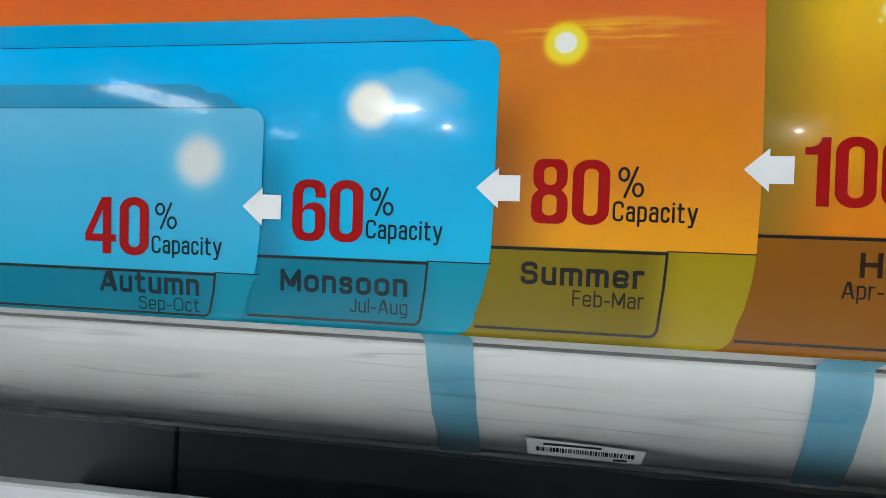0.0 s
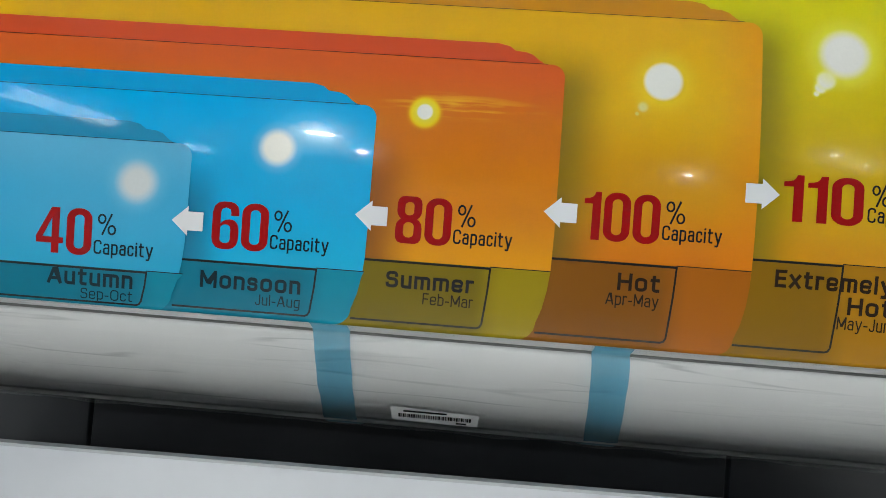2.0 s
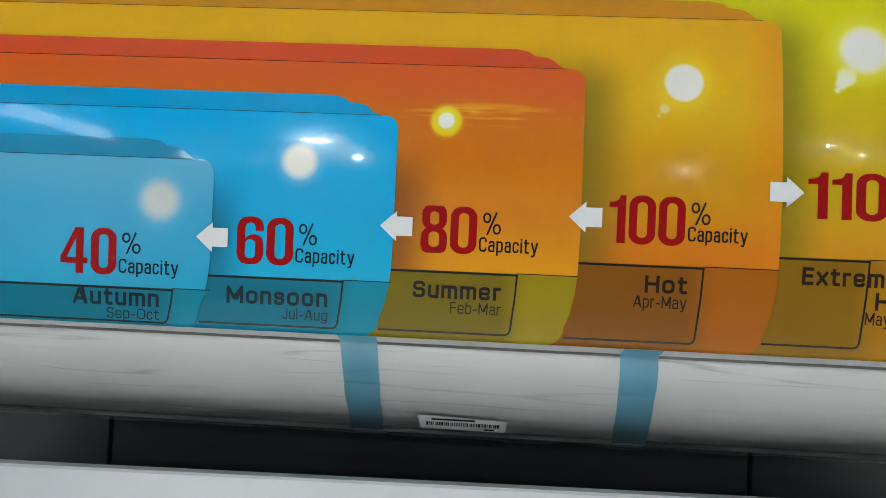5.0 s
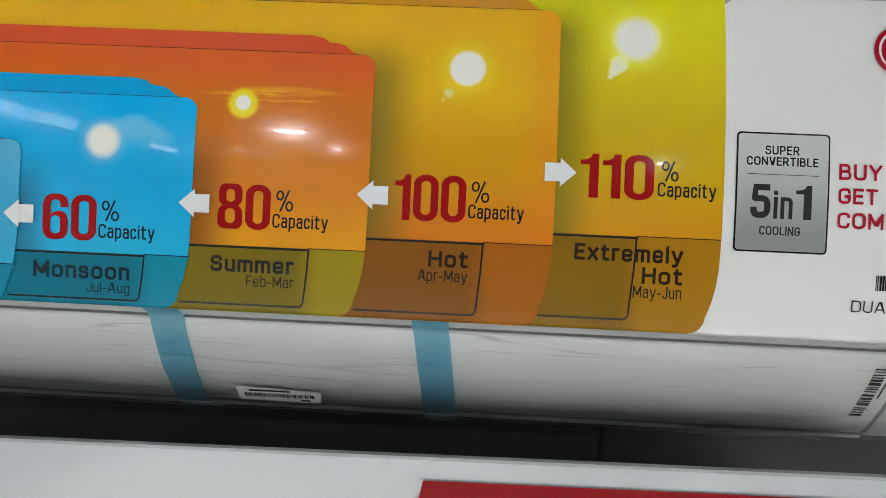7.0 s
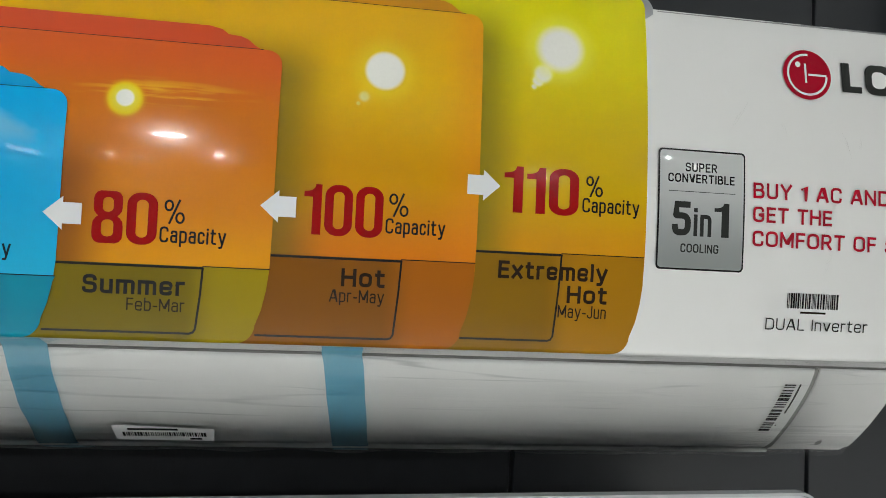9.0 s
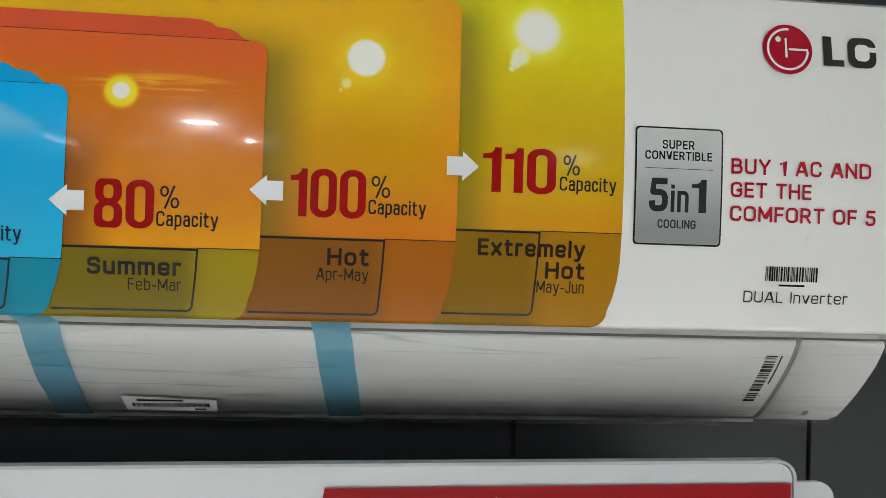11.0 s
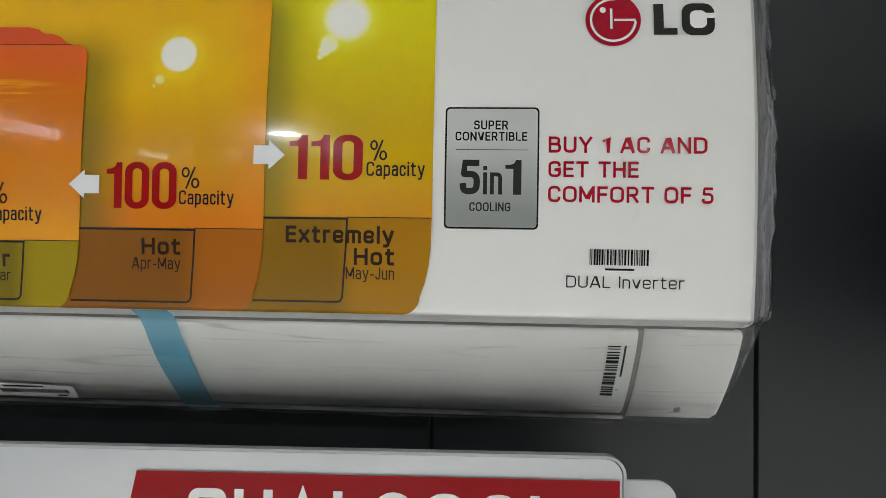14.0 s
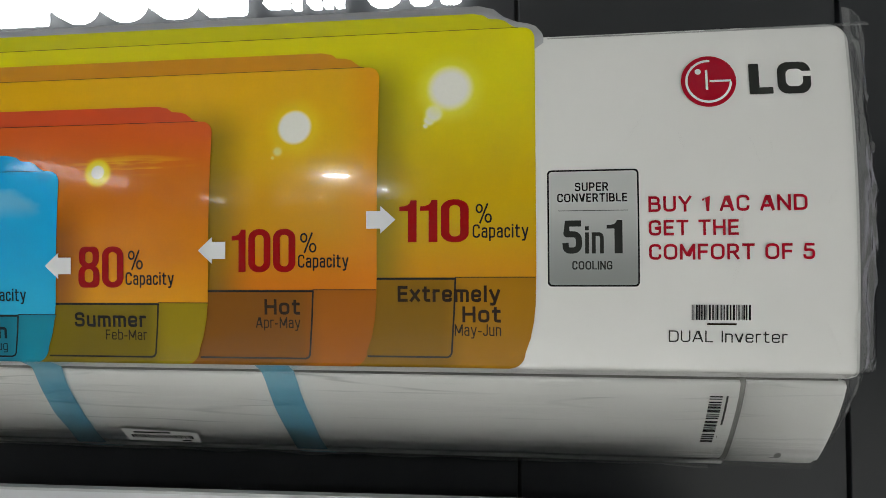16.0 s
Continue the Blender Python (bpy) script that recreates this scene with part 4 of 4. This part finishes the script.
CREASE_RND = random.Random(12)
for n in range(11):
    far = CREASE_RND.random() ** 0.6
    film_crease(0.300 + 0.160 * far, CREASE_RND.uniform(1.47, 1.685), CREASE_RND.uniform(0.010, 0.024), CREASE_RND.uniform(-0.5, 0.7), CREASE_RND.uniform(0.0016, 0.0034), n)


def top_film(u, v):
    x = 0.262 + (RIGHT + 0.014 - 0.262) * u
    z = 1.6990 + (0.0105 + 0.0045 * u + 0.0015 * crease(x, 0, 0, 30)) * v
    y = front(z) - 0.001 + 0.05 * v * v + 0.002 * crease(x, 2, z, 80) * v
    return (x, y, z)


part("film_wrap", sheet_grid(60, 6, top_film), TOPFILM, unit, "clear film standing up past the top edge", smooth=True)

# ---- the sign and unit below ----
lower = thing("lower_air_conditioner", (-0.06, 0.27, 0.93), "white air conditioner on the wall behind a product sign", "air conditioner")
part("chassis", boxed(-0.57, 0.428, 0.05, 0.2745, 0.93, 1.255, bevel=0.012, seg=4), OFFWHITE, lower, smooth=False)
part("front_panel", boxed(-0.57, 0.4335, 0.022, 0.050, 0.95, 1.250, bevel=0.010, seg=4), WHITE, lower)
SX0, SX1, SY, STOP, SBOT = -0.640, 0.3840, -0.006, 1.3660, 1.06
sign = thing("product_sign", (-0.12, 0.0, SBOT), "white product sign with a red banner in a clear acrylic sleeve", "sign")


def slab(poly, y0, y1):
    bm = bmesh.new()
    a = [bm.verts.new((x, y0, z)) for x, z in poly]
    b = [bm.verts.new((x, y1, z)) for x, z in poly]
    n = len(poly)
    bm.faces.new(a)
    bm.faces.new(b[::-1])
    for k in range(n):
        bm.faces.new((a[(k + 1) % n], a[k], b[k], b[(k + 1) % n]))
    return bm


def ring_block(a, b, z0, z1, r, t, y0, y1):
    """A hollow rounded block with strokes of width t."""
    bm = bmesh.new()
    outer, inner = rounded(a, z0, b, z1, r, 5), rounded(a + t, z0 + t, b - t, z1 - t, max(0.002, r - t), 5)
    n = len(outer)
    loops = [[bm.verts.new((x, y, z)) for x, z in poly] for poly, y in ((outer, y0), (inner, y0), (inner, y1), (outer, y1))]
    for la, lb in zip(loops, loops[1:] + loops[:1]):
        for k in range(n):
            bm.faces.new((la[k], la[(k + 1) % n], lb[(k + 1) % n], lb[k]))
    return bm


part("acrylic_sleeve", ring_block(SX0, SX1, SBOT, STOP, 0.013, 0.0020, SY, SY + 0.0075), ACRYLIC, sign, "clear acrylic sleeve with polished edges")
part("sign_card", slab(rounded(SX0 + 0.0024, SBOT + 0.0024, SX1 - 0.0026, STOP - 0.0026, 0.011, 6), SY + 0.0015, SY + 0.0055), SIGNWHITE, sign)
banner = part("banner", skin([(0.0040, 1.10), (SX1 - 0.0046, 1.10), (SX1 - 0.0046, 1.3500), (0.0550, 1.3500)], 0.0004, flat_at(SY)), SIGNRED, sign, "dark red banner with a slanted end")
x = 0.0913
for n, w in enumerate((0.026, 0.026, 0.030, 0.021, 0.028, 0.030, 0.030, 0.022)):
    if n in (0, 4, 5, 6):
        part("banner_mark", ring_block(x, x + w, 1.290, 1.3392, 0.007 if n == 0 else 0.0135, 0.0062, SY - 0.0008, SY - 0.0003), ARROW, banner)
    elif n == 2:
        part("banner_mark", skin(stroke([(x, 1.290), (x + w / 2, 1.3370), (x + w, 1.290)], 0.0062), 0.0008, flat_at(SY)), ARROW, banner)
    else:
        part("banner_mark", skin(rounded(x, 1.290, x + 0.0062, 1.3392, 0.0004), 0.0008, flat_at(SY)), ARROW, banner)
        if n == 1:
            part("banner_mark", skin(rounded(x + w - 0.0062, 1.290, x + w, 1.3392, 0.0004), 0.0008, flat_at(SY)), ARROW, banner)
    x += w + 0.0055
part("banner_mark", skin(rounded(0.3480, 1.3310, 0.3640, 1.3362, 0.0005), 0.0008, flat_at(SY)), ARROW, banner)
part("maker_mark", skin(rounded(-0.4010, 1.284, -0.3725, 1.3285, 0.010), 0.0006, flat_at(SY)), CHAR, sign, "plain dark grey block")
part("maker_mark", skin(rounded(-0.4380, 1.284, -0.4120, 1.3285, 0.001), 0.0006, flat_at(SY)), CHAR, sign)
part("emblem", skin(disc(-0.482, 1.305, 0.030, 40), 0.0006, flat_at(SY)), CRIMSON, sign)
part("back_sheet", slab(rounded(0.10, SBOT + 0.02, 0.4190, 1.3475, 0.013, 8), SY + 0.0095, SY + 0.0125), ACRYLIC, sign, "second clear sheet behind the sign")
part("back_sheet", slab(rounded(0.10, SBOT + 0.03, 0.4160, 1.3440, 0.012, 8), SY + 0.0145, SY + 0.0170), SIGNWHITE, sign)
sign.matrix_basis = Matrix.Translation((-0.1175, 0.0, SBOT - 0.0015)) @ pose(0, 0, 0, 0, -0.5, 0.6)
part("spacer", boxed(-0.52, 0.36, SY + 0.0075, 0.0225, 1.15, 1.17), ACRYLIC, sign)

# ---- the neighbouring unit and the screen above it ----
side = thing("neighbouring_air_conditioner", (1.15, 0.27, 1.37), "cool white air conditioner on the same wall", "air conditioner", )
part("chassis", boxed(0.82, 1.62, 0.10, 0.2745, 1.392, 1.66, bevel=0.012, seg=4), DARKPART, side)
part("front_panel", slab(rounded(0.648, 1.4675, 1.622, 1.684, 0.022, 8, "tl tr"), 0.085, 0.101), LAVENDER, side)
part("lower_cover", boxed(0.6498, 1.620, 0.086, 0.101, 1.402, 1.4668, bevel=0.002, seg=2), LAVENDER, side)
part("foot_rail", boxed(0.640, 1.63, 0.084, 0.104, 1.3905, 1.4025, bevel=0.002), LAVENDER, side)

screen = thing("display_screen", (1.25, 0.27, 1.80), "dark framed display screen fixed on the wall", "screen")
FRAME = plain("black_frame_plastic", (0.012, 0.012, 0.013), 0.4)
PANELGREY = plain("dark_grey_screen", (0.05, 0.05, 0.055), 0.25)
part("frame", boxed(0.678, 1.90, 0.243, 0.2745, 1.803, 2.40, bevel=0.003), FRAME, screen)
part("screen_panel", boxed(0.689, 1.89, 0.2405, 0.246, 1.818, 2.39, bevel=0.001), PANELGREY, screen)
part("under_light", boxed(0.715, 1.86, 0.262, 0.270, 1.8005, 1.8035), glow("blue_white_strip", (0.16, 0.36, 1.0, 1), 0.35), screen, "bluish light strip under the frame")

# ---- lit letters above ----
GLOWWHITE = glow("lit_letter_face", (0.93, 0.96, 1.0, 1), 9.0)
letters = thing("lit_lettering", (-0.2, 0.27, 1.838), "glowing white channel letters on the dark wall", "illuminated sign")
for a, b, r in ((-0.62, -0.565, 0.012), (-0.555, -0.50, 0.012), (-0.49, -0.44, 0.004), (-0.425, -0.345, 0.004), (-0.331, -0.277, 0.024), (-0.270, -0.213, 0.024), (-0.206, -0.146, 0.024), (-0.136, -0.085, 0.004), (0.060, 0.105, 0.02), (0.112, 0.14, 0.01), (0.147, 0.175, 0.01)):
    tall = 0.085 if b < 0 else 0.06
    part("letter_block", slab(rounded(a, 1.8385, b, 1.8385 + tall, r, 6), 0.252, 0.2745), GLOWWHITE, letters)
words("small_word", "with", -0.0640, 1.8405, 0.0350, 1.8855, GLOWWHITE, letters, 0.0, 0.2, flat_at(0.262), 0.012)

# ---- lit signs on the side wall, which the glossy cards mirror ----
SIDE = -2.47
SIDEGLOW = glow("lit_side_letter_face", (0.90, 0.95, 1.0, 1), 26.0)
tagged(part("wall_display", boxed(SIDE - 0.12, SIDE, -5.7, WALL, 0.0, CEILING), GREYWALL), "grey display wall at the side of the aisle", "wall", kind="structure")


def turned(bm, y0, z0):
    """Stands a block built in x and z against the side wall, running along y."""
    for v in bm.verts:
        v.co = Vector((SIDE + 0.001 - v.co.y, y0 + v.co.x, z0 + v.co.z))
    return bm


def letter_row(name, parent, y0, z0, shapes):
    x = 0.0
    for w, tall, t, hollow in shapes:
        if hollow:
            bm = ring_block(x, x + w, 0.0, tall, min(w, tall) * 0.38, t, -0.008, 0.0)
        else:
            bm = slab([(x, 0), (x + w, 0), (x + w, t), (x + t, t), (x + t, tall), (x, tall)], -0.008, 0.0)
        part(name, turned(bm, y0, z0), SIDEGLOW, parent)
        x += w + tall * 0.22


far_sign = thing("side_wall_sign", (SIDE, -3.15, 2.44), "glowing white letters on the grey side wall", "illuminated sign")
letter_row("letter_block", far_sign, -3.68, 2.44, [(0.105, 0.13, 0.018, h) for h in (1, 1, 1, 0, 1, 1, 1, 0)])
tagline = thing("small_side_wall_sign", (SIDE, -4.85, 2.46), "small glowing white lettering on the grey side wall", "illuminated sign")
letter_row("letter_block", tagline, -5.2, 2.45, [(w, tall, 0.014, h) for w, tall, h in ((0.05, 0.09, 0), (0.07, 0.09, 1), (0.06, 0.09, 0), (0.05, 0.06, 1), (0.014, 0.06, 0), (0.05, 0.06, 1), (0.08, 0.09, 1))])
